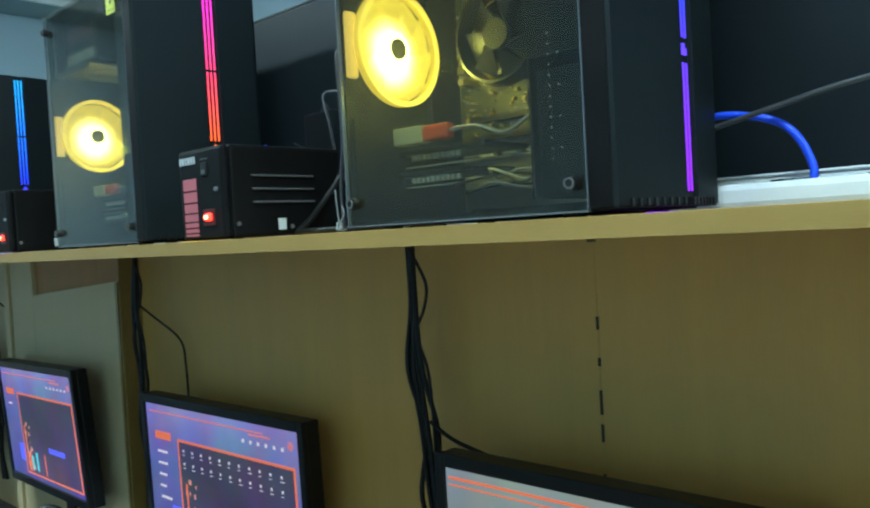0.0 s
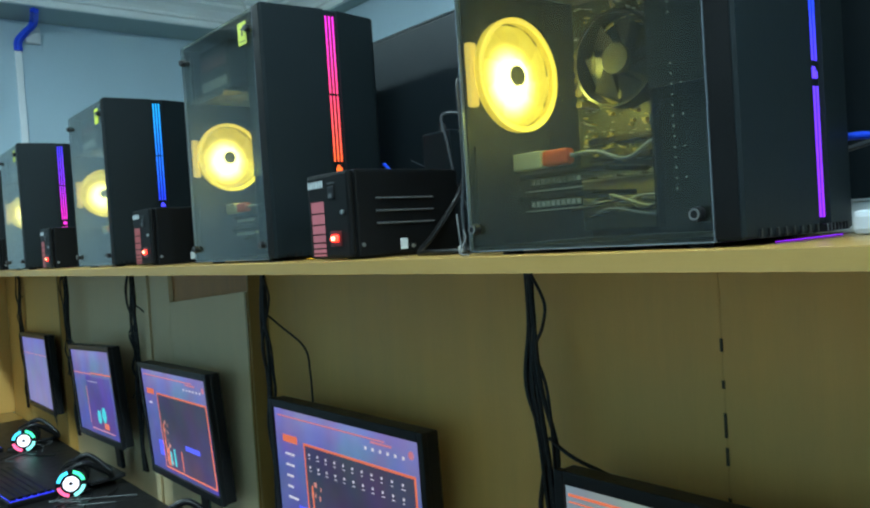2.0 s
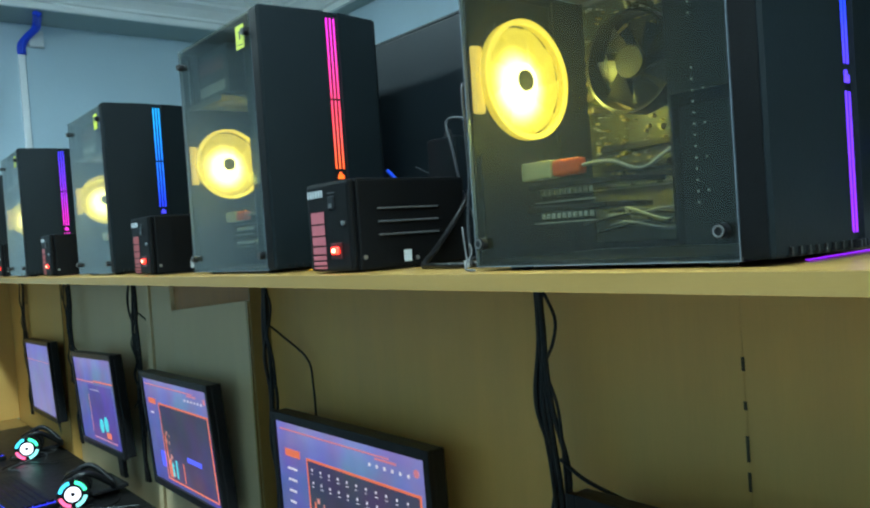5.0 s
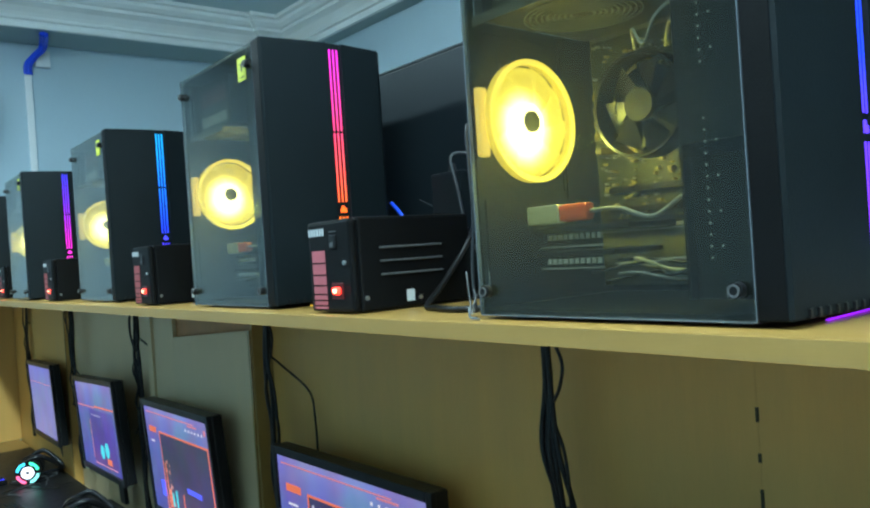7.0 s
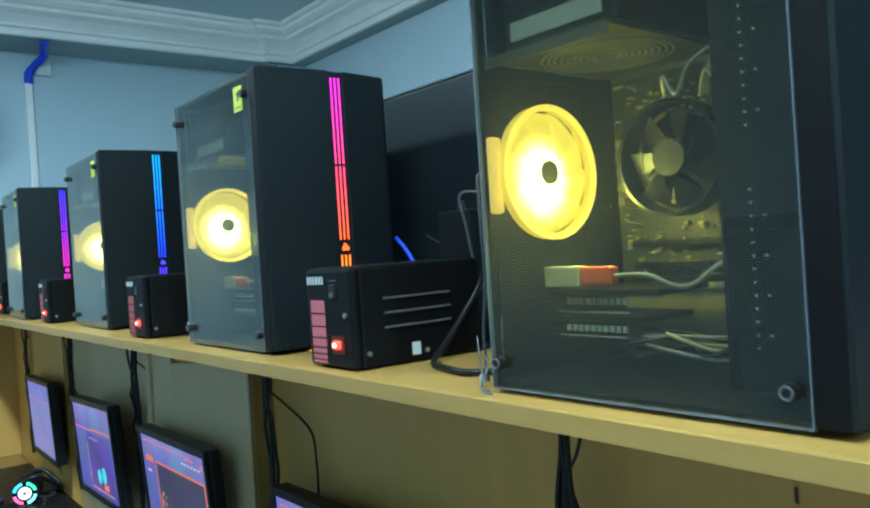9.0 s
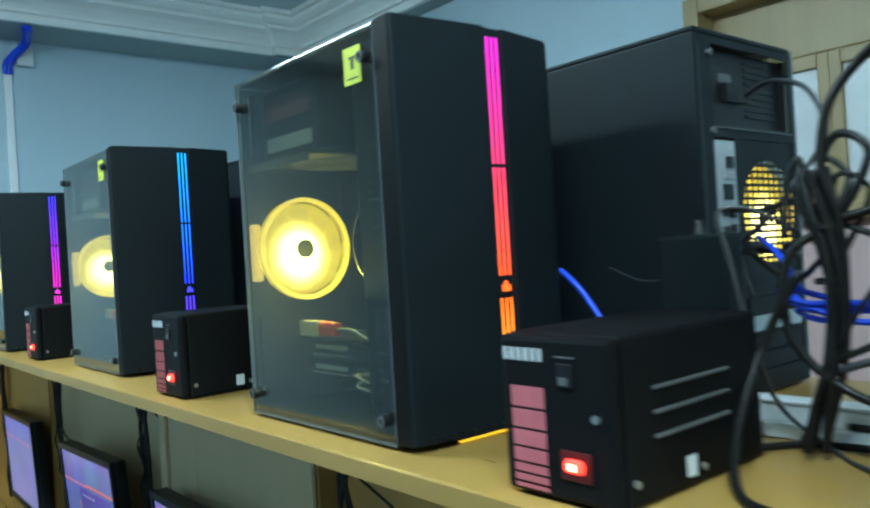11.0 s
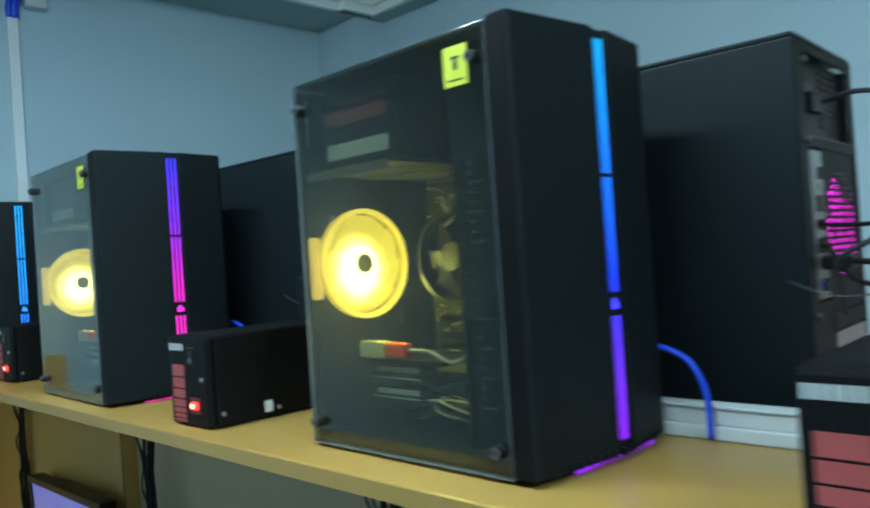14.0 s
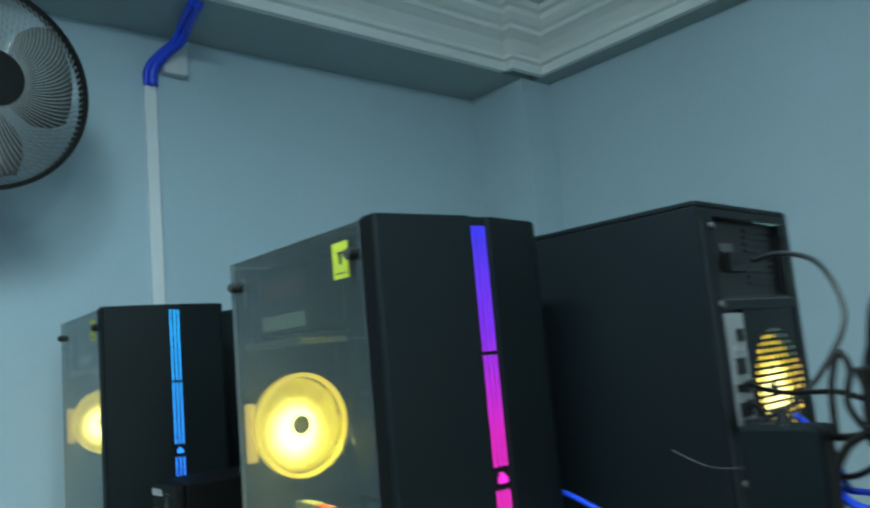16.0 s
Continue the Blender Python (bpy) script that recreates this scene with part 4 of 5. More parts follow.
for x, y in UPS[1:]:
    copy_thing(ups, pose(x, y, SZ))
ups.matrix_world = pose(*UPS[0], SZ)
ups = battery_backup(True)
ups["label"] = "black battery backup box with grey side louvres and red light"
ups.matrix_world = pose(-0.811, 0.692, SZ)
UPS.insert(0, (-0.811, 0.692))

# black supply boxes behind the battery boxes
for i, (x, y) in enumerate(UPS):
    t = thing("power_adapter", "tall black power adapter box behind the battery backup", "power adapter", "adapter boxes")
    part("body", boxes((-0.036, 0.036, 0, 0.034, 0, 0.196), bevel=0.004), BEZEL, t)
    bm = bmesh.new()
    cyl(bm, (0, 0.017, 0.203), "z", 0.008, 0.014, 14, 0.004)
    part("cord_grip", bm, PLASTIC, t)
    t.matrix_world = pose(x + 0.036, y + 0.228, SZ)

# white cable duct along the middle of the shelf
t = thing("cable_duct", "white plastic cable duct lying along the shelf", "cable duct")
part("channel", boxes((-3.95, 1.4, 0.962, 0.992, SZ + 0.0005, SZ + 0.015), (-3.95, 1.4, 0.966, 0.990, SZ + 0.0152, SZ + 0.033), bevel=0.002), WHITE, t)
part("lid", boxes((-3.95, 1.4, 0.964, 0.991, SZ + 0.0332, SZ + 0.036), bevel=0.001), WHITE, t)
t = thing("power_strip", "white power strip on the shelf behind the towers", "power strip")
part("body", boxes((-0.12, 0.35, 0.875, 0.935, SZ + 0.0005, SZ + 0.024), bevel=0.006), WHITE, t)
for k in range(5):
    bm = bmesh.new()
    cyl(bm, (-0.06 + k * 0.085, 0.905, SZ + 0.0245), "z", 0.018, 0.003, 20)
    part("outlet", bm, PLASTIC, t)


# ---- cables on the shelf ----
def station_cables(xr, rear, seed, trailing):
    """Black leads from a tower's rear, tied in an upright bundle behind the battery box, with blue network cable."""
    rng = random.Random(seed)
    t = thing("cable_bundle", "black power and display cables tied upright behind the tower", "cables", "cable bundles")
    bx, by = xr - 0.185, 0.925
    rx = rear - bx - 0.004  # the rear row's port plate
    u = lambda a: rng.uniform(-a, a)

    def run(pts, r, name="cable", material=RUBBER, parent=t, jitter=0.003):
        """Points are offsets from the foot of the bundle: along the shelf, across it, and up."""
        cable([(bx + x + u(jitter), by + y + u(jitter), SZ + max(z + (u(jitter) if z > 0.02 else 0), r + 0.0005)) for x, y, z in pts], r, material, name, parent)

    # from the power supply, over the tied top of the bundle and down
    run([(0.181, -0.065, 0.362), (0.150, -0.055, 0.362), (0.085, -0.03, 0.345), (0.038, 0, 0.324), (0.012, 0, 0.290), (0.002, 0, 0.235), (0.001, 0, 0.16), (0.002, 0, 0.10)], 0.0042, "power_cable")
    # strands of the bundle, pressed together in the middle and splayed at the foot
    for i in range(10):
        ph, tw, r0 = rng.uniform(0, 6.28), rng.uniform(0.8, 3.2), rng.uniform(0.003, 0.014)
        pts = []
        for k in range(8):
            f = k / 7
            r = r0 * (0.55 + 1.1 * abs(f - 0.5)) + (0.010 * (f - 0.75) if f > 0.75 else 0)
            pts.append((r * math.cos(ph + tw * f) + 0.004 + 0.007 * math.sin(5.5 * f + 0.6 * seed) - 0.018 * max(0, f - 0.7) / 0.3, r * math.sin(ph + tw * f), 0.245 - 0.238 * f))
        run(pts, rng.choice((0.0026, 0.0032, 0.0038)), jitter=0.0015)
    # folded loops that stand out above the tie
    for x0, w, top, r in ((0.000, 0.036, 0.269, 0.0036), (-0.006, 0.024, 0.252, 0.0030), (-0.029, 0.014, 0.256, 0.0030), (0.004, 0.030, 0.236, 0.0026)):
        run([(x0, 0, top - 0.070), (x0 + 0.001, 0.004, top - 0.025), (x0 + 0.4 * w, 0.006, top), (x0 + w, 0.004, top - 0.013), (x0 + 0.75 * w, 0, top - 0.045), (0.004, 0, top - 0.080)], r, "cable_loop")
    for z in (0.150, 0.196):
        tie = bmesh.new()
        ring(tie, (bx + 0.003, by, SZ + z), 0.0095, 0.0112, 0.005, 20, "z")
        part("cable_tie", tie, PLASTIC, t)
    # one wide ring of cable beside the bundle
    run([(0.017, 0, 0.203), (-0.019, -0.004, 0.180), (-0.033, -0.008, 0.146), (-0.025, -0.010, 0.100), (0.004, -0.012, 0.069), (0.048, -0.012, 0.052), (0.083, -0.010, 0.075), (0.100, -0.006, 0.121), (0.130, -0.01, 0.150), (0.178, -0.03, 0.160)], 0.0040, "cable_loop")
    # leads to the tower's rear ports
    run([(0.010, 0, 0.200), (0.050, -0.01, 0.211), (0.103, -0.02, 0.216), (0.180, -0.04, 0.222)], 0.0038)
    run([(0.014, 0, 0.196), (0.049, -0.01, 0.187), (0.067, -0.012, 0.169), (0.107, -0.02, 0.165), (0.180, -0.04, 0.178)], 0.0030)
    run([(0.010, 0, 0.095), (0.029, -0.004, 0.130), (0.062, -0.01, 0.158), (0.107, -0.02, 0.168), (0.180, -0.04, 0.190)], 0.0026)
    run([(0.006, 0, 0.086), (0.043, 0, 0.101), (0.093, -0.01, 0.109), (0.180, -0.04, 0.135)], 0.0032)
    run([(0.004, 0, 0.075), (0.042, 0, 0.085), (0.094, -0.01, 0.081), (0.180, -0.04, 0.100)], 0.0036, material=DARKGREY)
    run([(0.005, 0.01, 0.024), (0.054, 0.012, 0.028), (0.077, 0.01, 0.042), (0.109, 0, 0.038), (0.180, -0.04, 0.070)], 0.0034)
    run([(0.050, 0.01, 0.174), (0.045, 0.012, 0.103), (0.046, 0.012, 0.033), (0.050, 0.015, 0.002)], 0.0020, material=DARKGREY)
    # leads to the tower of the rear row
    run([(-0.007, 0, 0.221), (-0.048, 0.05, 0.222), (rx + 0.06, 0.12, 0.216), (rx + 0.015, 0.155, 0.222), (rx, 0.165, 0.224)], 0.0026)
    run([(-0.001, 0, 0.189), (-0.056, 0.05, 0.178), (rx + 0.09, 0.13, 0.172), (rx + 0.02, 0.165, 0.178), (rx - 0.028, 0.172, 0.178)], 0.0034)
    run([(0.0, 0, 0.170), (-0.05, 0.05, 0.150), (rx + 0.06, 0.12, 0.160), (rx + 0.015, 0.16, 0.192), (rx, 0.170, 0.197)], 0.0028)
    if trailing:
        # a lead that hangs out over the shelf and runs back to the tower's foot
        run([(-0.010, -0.02, 0.160), (-0.045, -0.03, 0.090), (-0.035, -0.09, 0.030), (-0.005, -0.15, 0.004), (0.048, -0.170, 0.004), (0.092, -0.178, 0.004), (0.120, -0.165, 0.004), (0.175, -0.13, 0.004)], 0.0040)
        run([(-0.030, 0.02, 0.190), (-0.055, -0.01, 0.218), (-0.077, -0.025, 0.212), (-0.073, -0.025, 0.175), (-0.057, -0.02, 0.088), (-0.055, 0.03, 0.030), (-0.010, 0.02, 0.003), (0.036, -0.03, 0.003), (0.12, -0.06, 0.003)], 0.0022, material=DARKGREY)
        run([(-0.061, -0.02, 0.004), (-0.030, 0.02, 0.004), (0.03, 0.03, 0.004), (0.10, 0.03, 0.004)], 0.0034)
    else:
        bm = bmesh.new()
        cyl(bm, (bx - 0.016, by - 0.005, SZ + 0.024), "z", 0.013, 0.046, 14, 0.008)
        part("plug", bm, PLASTIC, t, "black plug at the foot of the bundle")
    n = thing("network_cable", "coiled blue network cable hanging by the rear ports", "network cable", "blue network cables")
    for i in range(3):
        run([(-0.006 + (0.040 + 0.006 * i) * math.cos(2 * math.pi * k / 12), 0.047 + 0.018 * math.sin(2 * math.pi * k / 12), 0.118 + 0.007 * i + 0.006 * math.sin(4 * math.pi * k / 12 + i)) for k in range(13)], 0.003, "loop", BLUECABLE, n)
    run([(-0.045, 0.05, 0.14), (-0.075, 0.075, 0.17), (-0.125, 0.135, 0.19)], 0.003, "lead", BLUECABLE, n)
    run([(0.045, 0.047, 0.13), (0.06, 0.045, 0.07), (0.05, 0.043, 0.004)], 0.003, "lead", BLUECABLE, n)
    run([(0.180, -0.03, 0.300), (0.105, 0, 0.297), (0.070, 0.01, 0.268), (0.053, 0.01, 0.224), (0.064, 0.005, 0.177), (0.106, -0.01, 0.150), (0.180, -0.04, 0.140)], 0.0036, "lead", BLUECABLE, n)
    g = thing("grey_lead", "thin grey lead curving from the rear of the tower", "cable")
    run([(rx + 0.006, 0.2125, 0.361), (rx + 0.045, 0.190, 0.364), (rx + 0.105, 0.150, 0.340), (rx + 0.130, 0.120, 0.290), (rx + 0.110, 0.105, 0.240), (rx + 0.075, 0.105, 0.205), (rx + 0.03, 0.130, 0.180), (rx + 0.03, 0.15, 0.12)], 0.0030, "lead", DARKGREY, g)


for i, key in enumerate("ABCD"):
    station_cables(FRONTS[key] - TD, REARS["BCDE"[i]][0], 20 + i, key == "A")
for x, y in UPS:
    t = thing("grey_lead", "thin grey lead reaching to the adapter box", "cable")
    cable([(x - 0.10, 0.975, SZ + 0.165), (x - 0.06, 0.975, SZ + 0.150), (x - 0.02, 0.97, SZ + 0.152), (x + 0.0, 0.965, SZ + 0.160)], 0.0009, DARKGREY, "lead", t)
# one blue lead between each tower and its battery box
LEADS = [[(-0.155, 0.165), (-0.125, 0.140), (-0.088, 0.090), (-0.064, 0.035), (-0.056, 0.004)], [(-0.245, 0.100), (-0.222, 0.096), (-0.197, 0.082), (-0.182, 0.050), (-0.180, 0.004)],
         [(-0.260, 0.118), (-0.232, 0.116), (-0.184, 0.100), (-0.131, 0.078), (-0.090, 0.045), (-0.075, 0.004)], [(-0.245, 0.100), (-0.222, 0.096), (-0.197, 0.082), (-0.182, 0.050), (-0.180, 0.004)]]
for (x, y), way in zip(UPS, LEADS):
    t = thing("network_lead", "blue network lead bending over the shelf", "network cable", "blue network cables")
    cable([(x + dx, 0.953, SZ + dz) for dx, dz in way], 0.0034, BLUECABLE, "lead", t)
t = thing("network_lead", "blue network lead arching over the white power strip", "network cable", "blue network cables")
cable([(-0.19, 0.95, SZ + 0.098), (-0.13, 0.945, SZ + 0.100), (-0.075, 0.942, SZ + 0.082), (-0.05, 0.942, SZ + 0.04), (-0.055, 0.945, SZ + 0.004)], 0.0042, BLUECABLE, "lead", t)
t = thing("grey_lead", "dark grey lead over the white power strip", "cable")
cable([(-0.15, 0.93, SZ + 0.085), (-0.08, 0.93, SZ + 0.10), (0.0, 0.93, SZ + 0.115), (0.1, 0.93, SZ + 0.12), (0.2, 0.95, SZ + 0.09)], 0.003, DARKGREY, "lead", t)

t = thing("grey_lead", "dark grey cable loop standing behind the battery backup", "cable")
cable([(-1.330, 0.86, SZ + 0.19), (-1.395, 0.84, SZ + 0.192), (-1.437, 0.83, SZ + 0.168), (-1.448, 0.83, SZ + 0.138), (-1.438, 0.83, SZ + 0.105), (-1.408, 0.832, SZ + 0.086), (-1.36, 0.84, SZ + 0.083), (-1.32, 0.86, SZ + 0.095)], 0.0027, DARKGREY, "lead", t)
t = thing("cable_tie", "white plastic cable ties and tag at a tower's foot", "cable tie")
cable([(-0.505, 0.715, SZ + 0.05), (-0.498, 0.71, SZ + 0.035), (-0.49, 0.705, SZ + 0.012), (-0.475, 0.69, SZ + 0.003), (-0.455, 0.685, SZ + 0.002)], 0.0010, LOUVRE, "tie", t)
cable([(-0.50, 0.72, SZ + 0.03), (-0.492, 0.715, SZ + 0.02), (-0.488, 0.70, SZ + 0.004), (-0.47, 0.695, SZ + 0.002)], 0.0010, LOUVRE, "tie", t)
part("tag", boxes((-0.503, -0.494, 0.712, 0.714, SZ + 0.004, SZ + 0.012), bevel=0.0005), GREYCABLE, t)
t = thing("grey_lead", "thin grey lead hanging down beside the tower's glass", "cable")
cable([(-0.515, 0.76, SZ + 0.20), (-0.510, 0.735, SZ + 0.215), (-0.506, 0.73, SZ + 0.17), (-0.502, 0.728, SZ + 0.11), (-0.506, 0.725, SZ + 0.05), (-0.50, 0.722, SZ + 0.004)], 0.0017, DARKGREY, "lead", t)

# ---- monitors ----
SCREEN = glow_ramp("lit_screen", [(0, (0.08, 0.09, 0.40)), (1, (0.23, 0.25, 0.62)), (0.55, (0.12, 0.14, 0.43))], "Z", 0.0, 0.29, 0.78, 0.8)
SCREEN_DARK = glow_ramp("lit_screen_inner", [(0, (0.10, 0.06, 0.16)), (1, (0.05, 0.045, 0.10)), (0.4, (0.06, 0.05, 0.12))], "Z", 0.0, 0.25, 0.9, 0.8)
SCREEN_INNER = glow_ramp("violet_picture", [(0, (0.13, 0.05, 0.22)), (1, (0.11, 0.09, 0.42)), (0.4, (0.08, 0.05, 0.30))], "Z", 0.0, 0.25, 0.9, 0.7)
SCREEN_BLANK = glow_ramp("grey_violet_screen", [(0, (0.24, 0.24, 0.50)), (1, (0.15, 0.17, 0.58)), (0.7, (0.20, 0.22, 0.52))], "Z", 0.0, 0.29, 0.9, 0.3)
SCREEN_PALE = glow_ramp("pale_screen", [(0, (0.16, 0.24, 0.28)), (1, (0.26, 0.36, 0.36))], "Z", 0.0, 0.29, 0.75, 0.5)
UI_ORANGE = glow("screen_orange", (1.0, 0.20, 0.08), 0.65)
UI_WHITE = glow("screen_white", (0.8, 0.75, 0.85), 0.65)
UI_PINK = glow("screen_pink", (0.9, 0.28, 0.35), 0.5)
UI_PALE = glow("screen_pale_red", (0.75, 0.30, 0.25), 0.7)
UI_BLUE = glow("screen_blue", (0.08, 0.10, 0.9), 0.9)
UI_CYAN = glow("screen_cyan", (0.05, 0.6, 0.65), 0.8)


def monitor(style, rows_of_icons=2):
    t = thing("monitor", "black monitor showing a purple desktop with orange frame", "monitor", "monitors on the desk")
    w, h = 0.512, 0.305
    part("bezel", boxes((0, 0.015, 0, 0.012, 0, h), (w - 0.015, w, 0, 0.012, 0, h), (0.015, w - 0.015, 0, 0.012, 0, 0.020), (0.015, w - 0.015, 0, 0.012, h - 0.017, h), bevel=0.002), PLASTIC, t)
    part("back_shell", boxes((0.002, w - 0.002, 0.0125, 0.038, 0.002, h - 0.002), (0.10, w - 0.10, 0.038, 0.048, 0.06, h - 0.05), bevel=0.004), PLASTIC, t)
    scr = part("screen", boxes((0.015, w - 0.015, 0.005, 0.0115, 0.020, h - 0.017)), {"pale": SCREEN_PALE, "blank": SCREEN_BLANK}.get(style, SCREEN), t, "lit screen")
    y0, y1 = 0.0035, 0.0049
    if style == "menu":
        fx0, fx1, fz0, fz1 = 0.13, 0.478, 0.035, 0.225
        part("title_line", boxes((0.03, 0.40, y0, y1, 0.272, 0.2745)), UI_PINK, scr)
        part("title_line", boxes((0.36, 0.42, y0, y1, 0.266, 0.2695)), UI_PINK, scr)
        bm = bmesh.new()
        cyl(bm, (0.475, y0, 0.263), "y", 0.007, 0.001, 16)
        part("round_badge", bm, UI_PINK, scr)
        rng = random.Random(9)
        bm = bmesh.new()
        for k in range(26):
            px, pz, pw = fx0 + 0.012 + rng.uniform(0, 0.05), fz0 + 0.005 + rng.uniform(0, 0.11), rng.uniform(0.002, 0.009)
            box(bm, px, px + pw, y0 - 0.0002, y0 + 0.0004, pz, pz + pw * rng.uniform(0.8, 2.4))
        tagged(part("picture_speck", bm, UI_PALE, scr, "pale figure in the picture"), kind="stuff")
        part("window_area", boxes((fx0, fx1, y0 + 0.0005, y1, fz0, fz1)), SCREEN_DARK, scr)
        for row in ((fx0 - 0.004, fx0, y0, y1, fz0, fz1), (fx1, fx1 + 0.004, y0, y1, fz0, fz1), (fx0 - 0.004, fx1 + 0.004, y0, y1, fz0 - 0.004, fz0), (fx0 - 0.004, fx1 + 0.004, y0, y1, fz1, fz1 + 0.004), (0.045, 0.10, y0, y1, 0.222, 0.236),):
            part("orange_frame", boxes(row), UI_ORANGE, scr)
        bm = bmesh.new()
        rng = random.Random(3)
        for r in range(rows_of_icons):
            for k in range(11):
                box(bm, 0.144 + k * 0.030, 0.148 + k * 0.030, y0 - 0.0006, y0 + 0.0003, 0.2075 - r * 0.024, 0.2120 - r * 0.024)
                box(bm, 0.142 + k * 0.030, 0.142 + k * 0.030 + rng.uniform(0.005, 0.011), y0 - 0.0006, y0 + 0.0003, 0.2015 - r * 0.024, 0.2026 - r * 0.024)
        for k in range(6):
            box(bm, 0.34 + k * 0.022, 0.345 + k * 0.022, y0, y1, 0.252, 0.2575)
        for k in range(5 if rows_of_icons else 1):
            box(bm, 0.05, 0.05 + rng.uniform(0.02, 0.04), y0, y1, 0.196 - k * 0.022, 0.200 - k * 0.022)
        tagged(part("icon_row", bm, UI_WHITE, scr), kind="stuff")
        for row in ((0.146, 0.151, y0 - 0.0006, y0, 0.04, 0.15), (0.158, 0.168, y0 - 0.0006, y0, 0.04, 0.085), (0.262, 0.267, y0 - 0.0006, y0, 0.04, 0.09),):
            part("picture_red", boxes(row), UI_ORANGE, scr)
        for row in ((0.30, 0.40, y0 - 0.0006, y0, 0.10, 0.112), (0.09, 0.12, y0, y1, 0.06, 0.10),):
            part("picture_blue", boxes(row), UI_BLUE, scr)
        for row in ((0.175, 0.187, y0 - 0.0012, y0 - 0.0007, 0.045, 0.08), (0.205, 0.217, y0 - 0.0012, y0 - 0.0007, 0.045, 0.09),):
            part("picture_cyan", boxes(row), UI_CYAN, scr)
    elif style == "pale":
        for row in ((0.02, 0.49, y0, y1, 0.274, 0.277), (0.02, 0.49, y0, y1, 0.266, 0.2675),):
            part("red_line", boxes(row), UI_ORANGE, scr)
        for row in ((0.05, 0.14, y0, y1, 0.09, 0.22), (0.20, 0.31, y0, y1, 0.06, 0.20), (0.36, 0.44, y0, y1, 0.08, 0.24),):
            part("dark_shape", boxes(row), SCREEN_DARK, scr)
    else:
        part("red_line", boxes((0.02, 0.49, y0, y1, 0.222, 0.2235) if style == "blank" else (0.02, 0.25, y0, y1, 0.210, 0.214)), UI_PINK, scr)
        if style == "plain":
            part("red_line", boxes((0.25, 0.49, y0, y1, 0.214, 0.218)), UI_ORANGE, scr)
            part("red_line", boxes((0.165, 0.169, y0, y1, 0.05, 0.17)), UI_PINK, scr)
            part("red_line", boxes((0.17, 0.44, y0, y1, 0.034, 0.0365)), UI_PINK, scr)
            part("window_area", boxes((0.17, 0.46, y0 + 0.0005, y1, 0.04, 0.205)), SCREEN_INNER, scr)
            for cx, cz, cr in ((0.285, 0.078, 0.022), (0.345, 0.088, 0.024)):
                bm = bmesh.new()
                cyl(bm, (cx, y0, cz), "y", cr, 0.0008, 20)
                part("picture_cyan", bm, UI_CYAN, scr)
            part("picture_red", boxes((0.335, 0.385, y0 - 0.0002, y0 + 0.0004, 0.045, 0.062)), UI_ORANGE, scr)
            part("icon_row", boxes(*[(0.20 + 0.02 * k, 0.206 + 0.02 * k, y0, y0 + 0.0005, 0.186, 0.190) for k in range(6)]), UI_WHITE, scr)
    neck = part("neck", boxes((w / 2 - 0.03, w / 2 + 0.03, 0.0485, 0.062, -0.10, 0.12), bevel=0.004), PLASTIC, t)
    part("stand_base", boxes((w / 2 - 0.11, w / 2 + 0.11, -0.07, 0.10 - 0.062, -0.1085, -0.097), bevel=0.004), PLASTIC, t)
    return t


# style, the screen's upper corner, and its yaw, forward lean and roll in degrees
for style, corner, yaw, lean, roll in (("pale", (-0.477, 0.848, 1.152), 0, 0, 0), ("menu", (-1.292, 0.862, 1.146), 1, 1, 0), ("menu", (-2.040, 0.842, 1.164), -1.8, 3.4, -1.6),
                                       ("plain", (-2.745, 0.838, 1.168), -1.7, 3.2, -3.0), ("blank", (-3.580, 0.855, 1.162), -2, 2.5, -2.0)):
    m = monitor(style, 0 if corner[0] < -2 else 2)
    turn = pose(0, 0, 0, 0, 0, yaw) @ pose(0, 0, 0, lean, 0, 0) @ pose(0, 0, 0, 0, roll, 0) @ Matrix.Diagonal((1, 1, 1.045, 1))
    m.matrix_world = Matrix.Translation(Vector(corner) - turn @ Vector((0.015, 0.005, 0.288))) @ turn
    if style != "menu":
        m["label"] = {"pale": "black monitor showing a pale picture with red lines", "plain": "black monitor with violet desktop and a red line", "blank": "black monitor with a plain violet screen"}[style]

